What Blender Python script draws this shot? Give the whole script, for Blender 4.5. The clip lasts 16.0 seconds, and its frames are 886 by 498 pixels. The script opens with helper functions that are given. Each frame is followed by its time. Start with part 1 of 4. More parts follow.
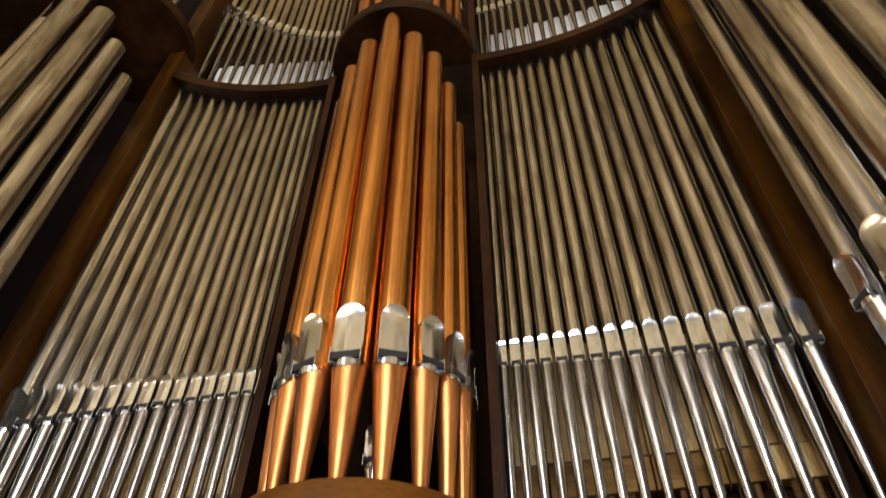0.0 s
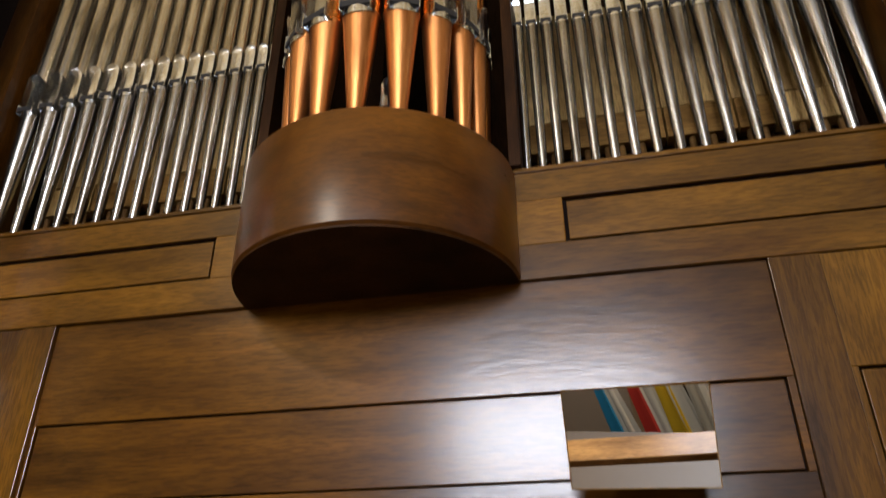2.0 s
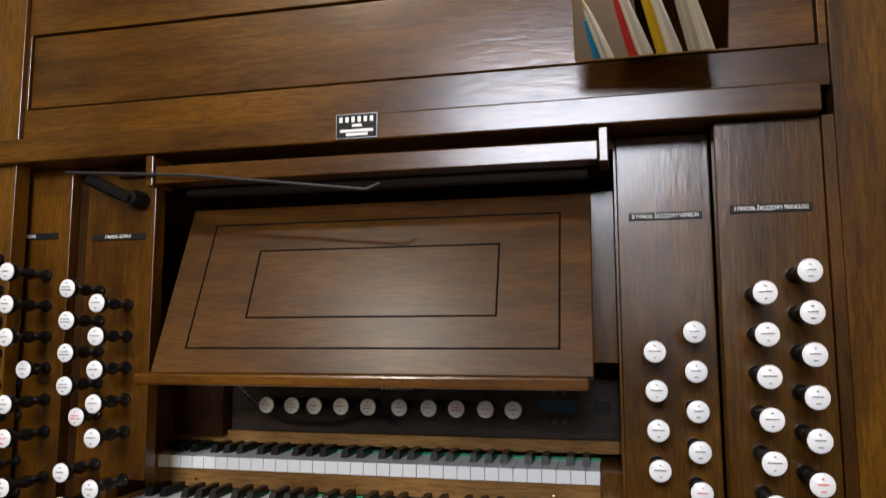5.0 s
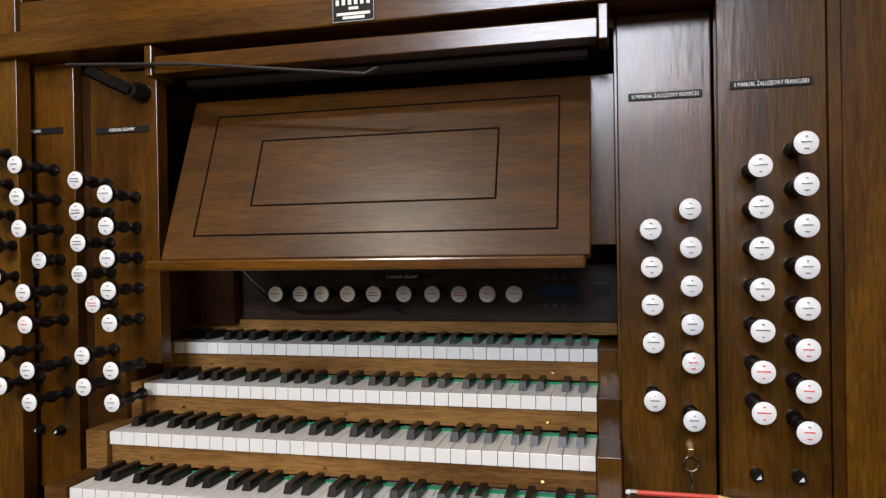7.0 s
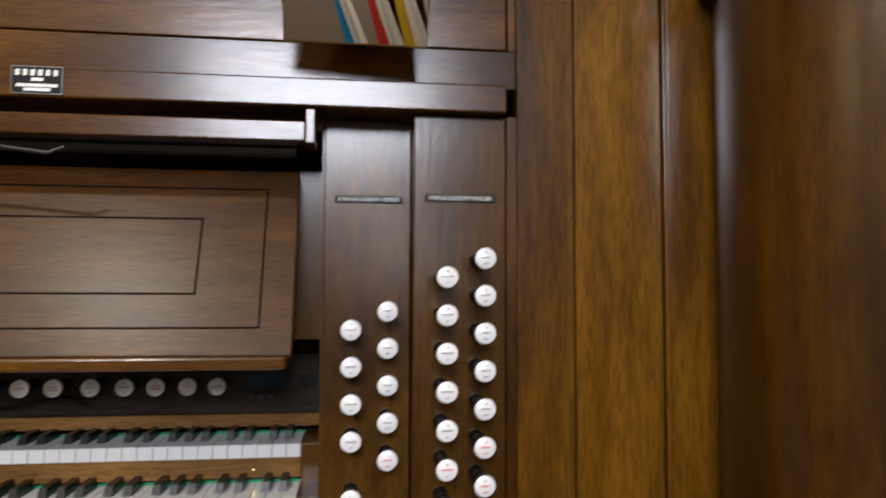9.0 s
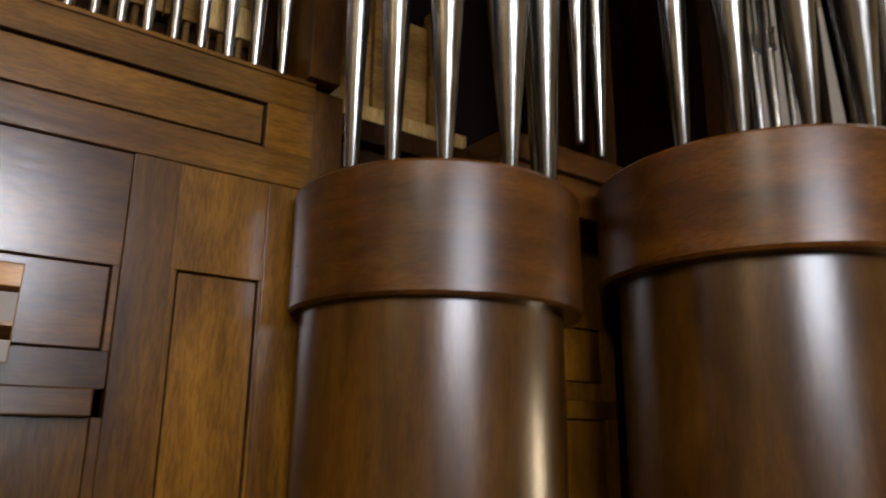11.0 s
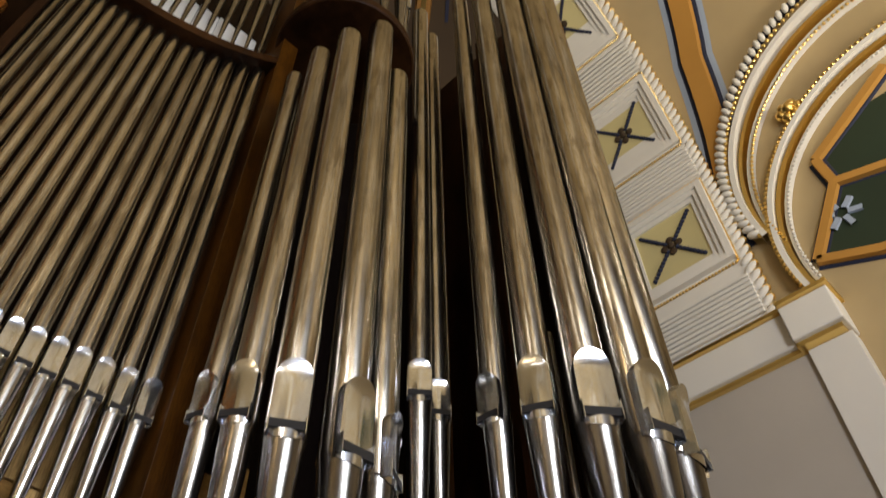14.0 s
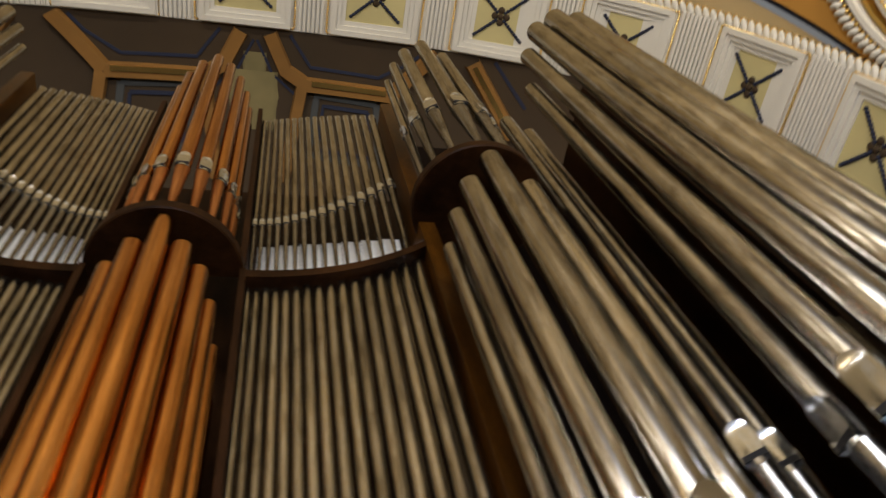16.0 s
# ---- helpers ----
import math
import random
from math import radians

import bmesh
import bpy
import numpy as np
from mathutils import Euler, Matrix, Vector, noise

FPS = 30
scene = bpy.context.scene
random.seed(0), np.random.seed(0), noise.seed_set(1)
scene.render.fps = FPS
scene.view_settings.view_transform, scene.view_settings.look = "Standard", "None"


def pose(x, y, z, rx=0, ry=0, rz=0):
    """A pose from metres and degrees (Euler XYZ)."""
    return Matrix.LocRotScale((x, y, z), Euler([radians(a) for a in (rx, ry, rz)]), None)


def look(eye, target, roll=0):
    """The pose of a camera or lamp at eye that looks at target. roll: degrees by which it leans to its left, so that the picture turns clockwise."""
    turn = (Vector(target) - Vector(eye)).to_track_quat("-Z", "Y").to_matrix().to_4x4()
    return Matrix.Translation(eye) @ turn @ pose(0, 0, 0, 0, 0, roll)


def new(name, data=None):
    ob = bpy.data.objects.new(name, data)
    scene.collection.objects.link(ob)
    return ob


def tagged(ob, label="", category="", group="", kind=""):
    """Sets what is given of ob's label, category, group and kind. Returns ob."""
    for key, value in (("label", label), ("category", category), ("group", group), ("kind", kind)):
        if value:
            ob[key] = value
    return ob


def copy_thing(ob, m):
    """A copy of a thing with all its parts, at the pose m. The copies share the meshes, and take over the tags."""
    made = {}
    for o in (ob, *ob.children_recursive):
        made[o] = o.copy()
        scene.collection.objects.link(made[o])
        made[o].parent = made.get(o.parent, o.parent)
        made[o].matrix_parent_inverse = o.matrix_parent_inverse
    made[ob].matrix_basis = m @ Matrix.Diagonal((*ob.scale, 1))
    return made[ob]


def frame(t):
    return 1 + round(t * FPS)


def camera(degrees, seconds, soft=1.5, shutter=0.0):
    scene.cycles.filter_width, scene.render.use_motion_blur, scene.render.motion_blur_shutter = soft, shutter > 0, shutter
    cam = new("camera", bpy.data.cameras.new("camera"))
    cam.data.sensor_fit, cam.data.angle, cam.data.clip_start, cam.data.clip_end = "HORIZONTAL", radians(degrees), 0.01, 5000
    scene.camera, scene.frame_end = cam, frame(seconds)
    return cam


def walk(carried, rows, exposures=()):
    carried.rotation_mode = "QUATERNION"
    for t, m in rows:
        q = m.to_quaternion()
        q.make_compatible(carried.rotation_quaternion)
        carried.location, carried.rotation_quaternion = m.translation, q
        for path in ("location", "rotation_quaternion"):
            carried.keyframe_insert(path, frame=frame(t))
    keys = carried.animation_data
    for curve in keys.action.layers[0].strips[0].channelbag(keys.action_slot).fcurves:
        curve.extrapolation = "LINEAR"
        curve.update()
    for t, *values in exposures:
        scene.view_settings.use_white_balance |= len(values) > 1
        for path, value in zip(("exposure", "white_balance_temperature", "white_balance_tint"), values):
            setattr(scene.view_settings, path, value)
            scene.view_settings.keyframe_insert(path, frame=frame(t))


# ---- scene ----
cam = camera(63.7, 16.0, 1.3, 0.4)
PATH = [
    (0, (0.448, 0.088, 1.668), (0.196, 1.426, 3.134), 0.4),
    (0.5, (0.452, 0.135, 1.606), (0.158, 1.554, 2.986), 0.5),
    (1, (0.435, 0.168, 1.565), (0.113, 1.703, 2.804), 0.3),
    (1.5, (0.427, 0.191, 1.528), (0.08, 1.836, 2.613), -0.1),
    (2, (0.423, 0.213, 1.489), (0.055, 1.936, 2.435), -0.3),
    (2.5, (0.421, 0.235, 1.452), (0.034, 2.022, 2.265), -0.2),
    (3, (0.415, 0.254, 1.416), (0.016, 2.092, 2.098), -0.1),
    (3.5, (0.413, 0.269, 1.384), (0.003, 2.143, 1.948), -0.1),
    (4, (0.412, 0.284, 1.34), (-0.01, 2.188, 1.784), 0.1),
    (4.5, (0.414, 0.294, 1.309), (-0.017, 2.217, 1.65), 0.0),
    (5, (0.41, 0.295, 1.287), (-0.027, 2.234, 1.517), -0.2),
    (5.2, (0.408, 0.298, 1.272), (-0.03, 2.239, 1.471), -0.1),
    (7.3, (0.429, 0.282, 1.238), (-0.042, 2.226, 1.221), -1.0),
    (7.5, (0.426, 0.28, 1.241), (-0.016, 2.23, 1.226), -1.0),
    (8, (0.413, 0.273, 1.243), (0.172, 2.258, 1.253), -0.8),
    (8.5, (0.439, 0.272, 1.279), (0.453, 2.272, 1.291), -0.6),
    (9, (0.48, 0.284, 1.317), (0.73, 2.264, 1.433), 0.2),
    (9.5, (0.488, 0.269, 1.363), (0.995, 2.194, 1.556), 0.4),
    (10, (0.502, 0.234, 1.41), (1.24, 2.065, 1.73), -0.3),
    (10.2, (0.497, 0.213, 1.442), (1.339, 1.991, 1.806), -0.2),
    (12.3, (0.472, -0.035, 1.678), (1.768, 1.217, 2.547), -0.4),
    (12.5, (0.478, -0.041, 1.682), (1.74, 1.168, 2.654), -0.6),
    (13, (0.475, -0.047, 1.694), (1.659, 1.063, 2.864), -0.5),
    (13.5, (0.482, -0.05, 1.7), (1.569, 0.966, 3.036), -1.0),
    (14, (0.492, -0.044, 1.712), (1.475, 0.88, 3.188), -1.8),
    (14.5, (0.508, -0.037, 1.719), (1.38, 0.793, 3.316), -5.2),
    (15, (0.506, -0.075, 1.715), (1.267, 0.744, 3.373), -8.4),
    (15.5, (0.476, -0.076, 1.75), (1.106, 0.779, 3.445), -15.6),
    (16, (0.432, -0.048, 1.788), (0.891, 0.899, 3.49), -19.9),
]
walk(cam, [(t, look(eye, target, roll)) for t, eye, target, roll in PATH], ((0.0, 0.25), (2.5, 0.0), (10.2, 0.0), (12.3, -0.15), (16.0, -0.2)))

# ---------------- light ----------------
AX = 0.056            # middle axis of the organ case
FY = 1.36             # front plane of the organ case
world = bpy.data.worlds.new("world")
scene.world = world
world.use_nodes = True
world.node_tree.nodes["Background"].inputs[0].default_value = (0.02, 0.018, 0.015, 1)
world.node_tree.nodes["Background"].inputs[1].default_value = 0.3


def lamp(name, kind, m, energy, colour, size=0.1, size_y=None):
    data = bpy.data.lights.new(name, kind)
    data.energy, data.color = energy, colour
    if kind == "AREA":
        data.size = size
        if size_y:
            data.shape, data.size_y = "RECTANGLE", size_y
    else:
        data.shadow_soft_size = size
    ob = new(name, data)
    ob.matrix_world = m
    return ob


lamp("floodlight", "AREA", look((0.15, -3.4, 2.88), (0.3, 1.3, 1.7)), 225, (0.86, 0.89, 1.0), 1.7, 1.0)
lamp("side_lamp_right", "AREA", look((4.2, -0.5, 1.35), (1.3, 1.2, 1.25)), 40, (1.0, 0.78, 0.5), 0.35, 0.6)
# added warm fill for the left side; no lamp is seen there
lamp("side_fill_left", "AREA", look((-4.1, -1.4, 3.3), (-0.3, 1.3, 1.9)), 14, (1.0, 0.7, 0.36), 0.35, 0.6)
lamp("low_lamp_right", "AREA", look((0.85, -3.6, 1.7), (0.5, 1.4, 1.4)), 8, (0.86, 0.93, 1.0), 0.7, 0.5)
# unseen fill, added to light the arch and the vault near it
lamp("arch_fill_left", "AREA", look((-3.5, -1.9, 4.6), (-1.5, 0.2, 10.0)), 46, (1.0, 0.9, 0.74), 0.9)
lamp("arch_fill_right", "AREA", look((3.5, -1.9, 4.6), (2.6, 0.2, 9.0)), 56, (1.0, 0.9, 0.74), 0.9)
# unseen fill, added to brighten the vault that the pipes mirror
lamp("nave_fill_left", "AREA", look((-3.2, -7.2, 4.4), (-0.6, -6.6, 10.0)), 490, (1.0, 0.9, 0.74), 1.2)
lamp("nave_fill_right", "AREA", look((3.2, -7.2, 4.4), (0.6, -6.6, 10.0)), 230, (1.0, 0.9, 0.74), 1.2)
# unseen fill, added to light the wall and flags behind the player
lamp("gallery_fill", "AREA", look((-0.8, -0.9, 3.4), (-0.6, -2.0, 0.0)), 85, (1.0, 0.92, 0.8), 0.3)

# ---------------- materials ----------------


def mat(name, colour, rough=0.5, metal=0.0, build=None, coat=0.0):
    m = bpy.data.materials.new(name)
    m.use_nodes = True
    nt = m.node_tree
    b = nt.nodes["Principled BSDF"]
    b.inputs["Base Color"].default_value = (*colour, 1)
    b.inputs["Roughness"].default_value = rough
    b.inputs["Metallic"].default_value = metal
    b.inputs["Coat Weight"].default_value = coat
    b.inputs["Coat Roughness"].default_value = 0.2
    if build:
        build(nt, b)
    return m


def noise_node(nt, scale, stretch, detail=5.0, coords="Object"):
    tc = nt.nodes.new("ShaderNodeTexCoord")
    mp = nt.nodes.new("ShaderNodeMapping")
    mp.inputs["Scale"].default_value = stretch
    nz = nt.nodes.new("ShaderNodeTexNoise")
    nz.inputs["Scale"].default_value = scale
    nz.inputs["Detail"].default_value = detail
    nz.inputs["Roughness"].default_value = 0.6
    nt.links.new(tc.outputs[coords], mp.inputs["Vector"])
    rnd = nt.nodes.new("ShaderNodeObjectInfo")
    far = nt.nodes.new("ShaderNodeMath")
    far.operation = "MULTIPLY"
    far.inputs[1].default_value = 37.0
    nt.links.new(rnd.outputs["Random"], far.inputs[0])
    nt.links.new(far.outputs[0], mp.inputs["Location"])
    nt.links.new(mp.outputs["Vector"], nz.inputs["Vector"])
    return nz


def ramp(nt, fac, stops):
    r = nt.nodes.new("ShaderNodeValToRGB")
    el = r.color_ramp.elements
    while len(el) < len(stops):
        el.new(0.5)
    for e, (p, c) in zip(el, stops):
        e.position, e.color = p, (*c, 1)
    nt.links.new(fac, r.inputs[0])
    return r.outputs[0]


def mix(nt, fac, a, b, mode="MIX"):
    n = nt.nodes.new("ShaderNodeMix")
    n.data_type, n.blend_type = "RGBA", mode
    for sock, v in ((n.inputs[0], fac), (n.inputs[6], a), (n.inputs[7], b)):
        if isinstance(v, (int, float)):
            sock.default_value = v
        elif isinstance(v, tuple):
            sock.default_value = (*v, 1)
        else:
            nt.links.new(v, sock)
    return n.outputs[2]


def bump(nt, b, height, strength=0.2, distance=0.002):
    n = nt.nodes.new("ShaderNodeBump")
    n.inputs["Strength"].default_value = strength
    n.inputs["Distance"].default_value = distance
    nt.links.new(height, n.inputs["Height"])
    nt.links.new(n.outputs[0], b.inputs["Normal"])


def rough_range(nt, b, fac, lo, hi):
    n = nt.nodes.new("ShaderNodeMapRange")
    n.inputs["To Min"].default_value, n.inputs["To Max"].default_value = lo, hi
    nt.links.new(fac, n.inputs["Value"])
    nt.links.new(n.outputs[0], b.inputs["Roughness"])


def wood(name, dark, light, grain, rough=(0.28, 0.45), pores=0.25, coat=0.8):
    """Stained wood; grain is the stretch that lays the fibres along one axis."""
    def build(nt, b):
        big = noise_node(nt, 2.2, tuple(0.45 + 0.55 * g for g in grain), 3)
        fine = noise_node(nt, 9.0, tuple(3.0 * g + 0.12 for g in grain), 7)
        pore = noise_node(nt, 70.0, tuple(4.0 * g + 0.22 for g in grain), 4)
        c = ramp(nt, fine.outputs[0], [(0.3, dark), (0.72, light)])
        c2 = mix(nt, 0.5, c, ramp(nt, big.outputs[0], [(0.35, tuple(0.75 * v for v in dark)), (0.68, light)]))
        mid = noise_node(nt, 7.0, tuple(0.3 + 0.7 * g for g in grain), 6)
        c2 = mix(nt, 1.0, c2, ramp(nt, mid.outputs[0], [(0.32, (0.42, 0.37, 0.3)), (0.54, (1.0, 1.0, 1.0)), (0.75, (1.32, 1.28, 1.15))]), "MULTIPLY")
        rnd = nt.nodes.new("ShaderNodeObjectInfo")
        tone = ramp(nt, rnd.outputs["Random"], [(0.0, (0.86, 0.86, 0.86)), (1.0, (1.0, 1.0, 1.0))])
        c3 = mix(nt, 1.0, c2, tone, "MULTIPLY")
        c4 = mix(nt, 0.5, c3, ramp(nt, pore.outputs[0], [(0.42, (0.35, 0.3, 0.28)), (0.55, (1, 1, 1))]), "MULTIPLY")
        nt.links.new(c4, b.inputs["Base Color"])
        b.inputs["Specular IOR Level"].default_value = 0.06
        rough_range(nt, b, fine.outputs[0], *rough)
        bump(nt, b, pore.outputs[0], pores, 0.0012)
        peel = noise_node(nt, 55.0, tuple(0.5 + g for g in grain), 4)
        n = nt.nodes.new("ShaderNodeBump")
        n.inputs["Strength"].default_value, n.inputs["Distance"].default_value = 0.15, 0.0025
        nt.links.new(peel.outputs[0], n.inputs["Height"])
        nt.links.new(n.outputs[0], b.inputs["Coat Normal"])
    return mat(name, light, 0.4, 0, build, coat)


GX, GZ, GW = (0.05, 1.0, 1.0), (1.0, 1.0, 0.05), (0.12, 0.12, 1.0)
WOOD_X = wood("stained_wood_horizontal", (0.036, 0.0118, 0.0005), (0.145, 0.057, 0.0032), GX)
WOOD_Z = wood("stained_wood_vertical", (0.033, 0.011, 0.0005), (0.13, 0.051, 0.003), GZ)
WOOD_COLUMN = wood("dark_veneered_column", (0.02, 0.0068, 0.0004), (0.1, 0.039, 0.0025), GZ, (0.24, 0.36), 0.25, 1.0)
WOOD_COLUMN.node_tree.nodes["Principled BSDF"].inputs["Coat Roughness"].default_value = 0.28
WOOD_RIM = wood("stained_wood_curved", (0.034, 0.01, 0.0006), (0.145, 0.05, 0.0035), GW, (0.24, 0.34), 0.08, 0.6)
WOOD_RIM.node_tree.nodes["Principled BSDF"].inputs["Coat Roughness"].default_value = 0.34
GOLD_X = wood("golden_brown_wood_horizontal", (0.052, 0.0185, 0.0008), (0.195, 0.085, 0.006), GX)
GOLD_Z = wood("golden_brown_wood_vertical", (0.052, 0.0185, 0.0008), (0.195, 0.085, 0.006), GZ)
WOOD_DESK = wood("music_desk_wood", (0.036, 0.013, 0.0012), (0.125, 0.05, 0.006), GX, (0.35, 0.5), 0.45, 0.42)
WOOD_DESK.node_tree.nodes["Principled BSDF"].inputs["Coat Roughness"].default_value = 0.3
WOOD_OAK = wood("open_grain_oak", (0.036, 0.0145, 0.001), (0.125, 0.054, 0.005), (1.0, 1.0, 0.035), (0.3, 0.45), 0.6, 0.6)
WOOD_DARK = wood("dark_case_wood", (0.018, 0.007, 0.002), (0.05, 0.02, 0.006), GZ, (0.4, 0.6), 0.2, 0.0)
WOOD_POST = wood("red_brown_post_wood", (0.032, 0.011, 0.001), (0.1, 0.038, 0.004), GZ, (0.3, 0.45), 0.2, 0.35)
WOOD_PALE = wood("pale_spruce", (0.6, 0.37, 0.12), (0.85, 0.6, 0.26), GZ, (0.5, 0.7), 0.15, 0.0)
WOOD_GOLDEN = wood("golden_pine", (0.32, 0.17, 0.045), (0.55, 0.32, 0.1), GX, (0.5, 0.7), 0.15, 0.0)
WOOD_MID = wood("oiled_brown_wood", (0.15, 0.074, 0.022), (0.3, 0.165, 0.055), GX, (0.4, 0.6), 0.15, 0.0)
# black of grooves and inlay, also the painted shade deep in the recess
GROOVE_SHADE_BLACK = mat("groove_and_shade_black", (0.008, 0.005, 0.004), 0.95)
GROOVE_SHADE_BLACK.node_tree.nodes["Principled BSDF"].inputs["Specular IOR Level"].default_value = 0.05


def tin_build(nt, b, lo=0.26, hi=0.08, tone=1.0, warm=(1.0, 0.95, 0.85)):
    streak = noise_node(nt, 22.0, (1.0, 1.0, 0.035), 6)
    cloud = noise_node(nt, 5.0, (1, 1, 0.5), 5)
    spot = noise_node(nt, 40.0, (1, 1, 0.16), 4)
    c = ramp(nt, streak.outputs[0], [(0.34, (0.22, 0.208, 0.19)), (0.52, (0.47, 0.463, 0.45)), (0.7, (0.64, 0.64, 0.635))])
    c2 = mix(nt, 0.35, c, ramp(nt, cloud.outputs[0], [(0.35, (0.2, 0.19, 0.175)), (0.65, (0.6, 0.6, 0.6))]))
    c3 = mix(nt, 1.0, c2, ramp(nt, spot.outputs[0], [(0.36, (0.6, 0.57, 0.52)), (0.5, (1.0, 1.0, 1.0))]), "MULTIPLY")
    c3 = mix(nt, 1.0, c3, tuple(tone * w for w in warm), "MULTIPLY")
    nt.links.new(c3, b.inputs["Base Color"])
    rough_range(nt, b, streak.outputs[0], lo, hi)
    wave = noise_node(nt, 30.0, (1, 1, 0.1), 3)
    hair = noise_node(nt, 170.0, (1, 1, 0.012), 3)
    both = mix(nt, 0.35, wave.outputs[0], hair.outputs[0])
    bump(nt, b, both, 0.2, 0.004)


def copper_build(nt, b, lo=0.15, hi=0.3, tone=(1.0, 1.0, 1.0)):
    streak = noise_node(nt, 42.0, (1.0, 1.0, 0.02), 5)
    cloud = noise_node(nt, 6.0, (1, 1, 0.5), 5)
    c = ramp(nt, streak.outputs[0], [(0.36, (0.24, 0.085, 0.018)), (0.62, (0.68, 0.32, 0.085))])
    c2 = mix(nt, 0.3, c, ramp(nt, cloud.outputs[0], [(0.35, (0.3, 0.115, 0.028)), (0.65, (0.66, 0.315, 0.095))]))
    c2 = mix(nt, 1.0, c2, tone, "MULTIPLY")
    nt.links.new(c2, b.inputs["Base Color"])
    rough_range(nt, b, cloud.outputs[0], lo, hi)
    wave = noise_node(nt, 30.0, (1, 1, 0.1), 3)
    bump(nt, b, wave.outputs[0], 0.12, 0.004)


TIN = mat("polished_tin", (0.7, 0.68, 0.64), 0.16, 1.0, lambda nt, b: tin_build(nt, b, 0.3, 0.12, 0.9))
TIN_BRIGHT = mat("burnished_tin", (0.58, 0.61, 0.66), 0.18, 1.0)
COPPER = mat("polished_copper", (0.8, 0.36, 0.15), 0.2, 1.0, copper_build)
# tin of the bodies again, its tone cut so the feet look less lit
TIN_FOOT = mat("dimmed_tin", (0.6, 0.6, 0.6), 0.3, 1.0, lambda nt, b: tin_build(nt, b, 0.34, 0.15, 0.62, (1.0, 0.97, 0.92)))
COPPER_FOOT = mat("dull_copper", (0.6, 0.3, 0.1), 0.4, 1.0, lambda nt, b: copper_build(nt, b, 0.34, 0.5, (0.8, 0.74, 0.9)))
DARK_METAL = mat("dark_metal", (0.05, 0.05, 0.055), 0.35, 0.7)
SLOT = mat("mouth_shadow", (0.006, 0.005, 0.005), 0.8)
EBONY = mat("black_lacquer", (0.006, 0.0055, 0.0055), 0.3)
EBONY.node_tree.nodes["Principled BSDF"].inputs["Specular IOR Level"].default_value = 0.3
PORCELAIN = mat("white_porcelain", (0.7, 0.72, 0.75), 0.22, 0, None, 0.3)
IVORY = mat("white_key_plastic", (0.63, 0.64, 0.64), 0.28, 0, None, 0.2)
FELT = mat("green_felt", (0.01, 0.17, 0.07), 0.95)
BRASS = mat("brass", (0.72, 0.5, 0.18), 0.22, 1.0)
LABEL_BLACK = mat("black_label", (0.008, 0.008, 0.008), 0.5)
LABEL_BLACK.node_tree.nodes["Principled BSDF"].inputs["Specular IOR Level"].default_value = 0.15
INK_WHITE = mat("white_lettering", (0.75, 0.75, 0.72), 0.6)
INK_GREY = mat("grey_lettering", (0.16, 0.16, 0.16), 0.6)
INK_RED = mat("red_lettering", (0.62, 0.09, 0.07), 0.6)
GLASS_BLUE = mat("display_glass", (0.02, 0.05, 0.08), 0.1)
PENCIL_RED = mat("red_pencil_paint", (0.55, 0.05, 0.03), 0.35)
MIRROR = mat("mirror_silver", (0.92, 0.92, 0.9), 0.01, 1.0)
SOLO = wood("grey_brown_panel", (0.022, 0.016, 0.013), (0.055, 0.042, 0.034), GX, (0.35, 0.5), 0.4, 0.4)


def plaster(name, colour, vary=0.12, rough=0.8):
    def build(nt, b):
        a = noise_node(nt, 0.9, (1, 1, 1), 4)
        f = noise_node(nt, 45.0, (1, 1, 1), 3)
        nt.links.new(ramp(nt, a.outputs[0], [(0.3, tuple(v * (1 - vary) for v in colour)), (0.7, colour)]), b.inputs["Base Color"])
        bump(nt, b, f.outputs[0], 0.12, 0.004)
    return mat(name, colour, rough, 0, build)


WALL_GREY = plaster("warm_grey_plaster", (0.5, 0.46, 0.4))
WALL_WHITE = plaster("white_stucco", (0.8, 0.78, 0.72), 0.08)
WALL_YELLOW = plaster("ochre_plaster", (0.47, 0.36, 0.19), 0.16)
WALL_ORANGE = plaster("orange_ochre_plaster", (0.5, 0.25, 0.045), 0.12)
# bronze ochre for apse ribs, with the apse's shade put into the colour
BRONZE_SHADED = plaster("shaded_bronze_ochre", (0.3, 0.145, 0.03), 0.35)
PALE_YELLOW = plaster("pale_yellow_plaster", (0.68, 0.6, 0.3), 0.2)
BROWN_PAINT = plaster("brown_painted_plaster", (0.055, 0.033, 0.014), 0.3)
BLUE_LINE = mat("dark_blue_line", (0.014, 0.02, 0.05), 0.8)
BLUE_PALE = mat("pale_blue_line", (0.33, 0.4, 0.52), 0.8)
APSE_GREY = mat("dull_grey_blue_paint", (0.06, 0.066, 0.07), 0.8)
FADED = plaster("faded_painting", (0.3, 0.25, 0.11), 0.5)
GREEN_PAINT = plaster("green_painted_plaster", (0.018, 0.036, 0.016), 0.3)
GOLD = mat("gold_leaf", (0.85, 0.6, 0.2), 0.3, 1.0)
STONE_FLOOR = plaster("worn_floor", (0.08, 0.055, 0.035), 0.3, 0.5)
TAUPE = plaster("taupe_plaster", (0.36, 0.29, 0.24), 0.06)

# ---------------- mesh helpers ----------------


def mesh_of(bm, name, material, smooth=False):
    me = bpy.data.meshes.new(name)
    bm.normal_update()
    bm.to_mesh(me)
    bm.free()
    me.materials.append(material)
    if smooth:
        for p in me.polygons:
            p.use_smooth = True
        try:
            me.set_sharp_from_angle(angle=radians(38))
        except AttributeError:
            pass
    return me


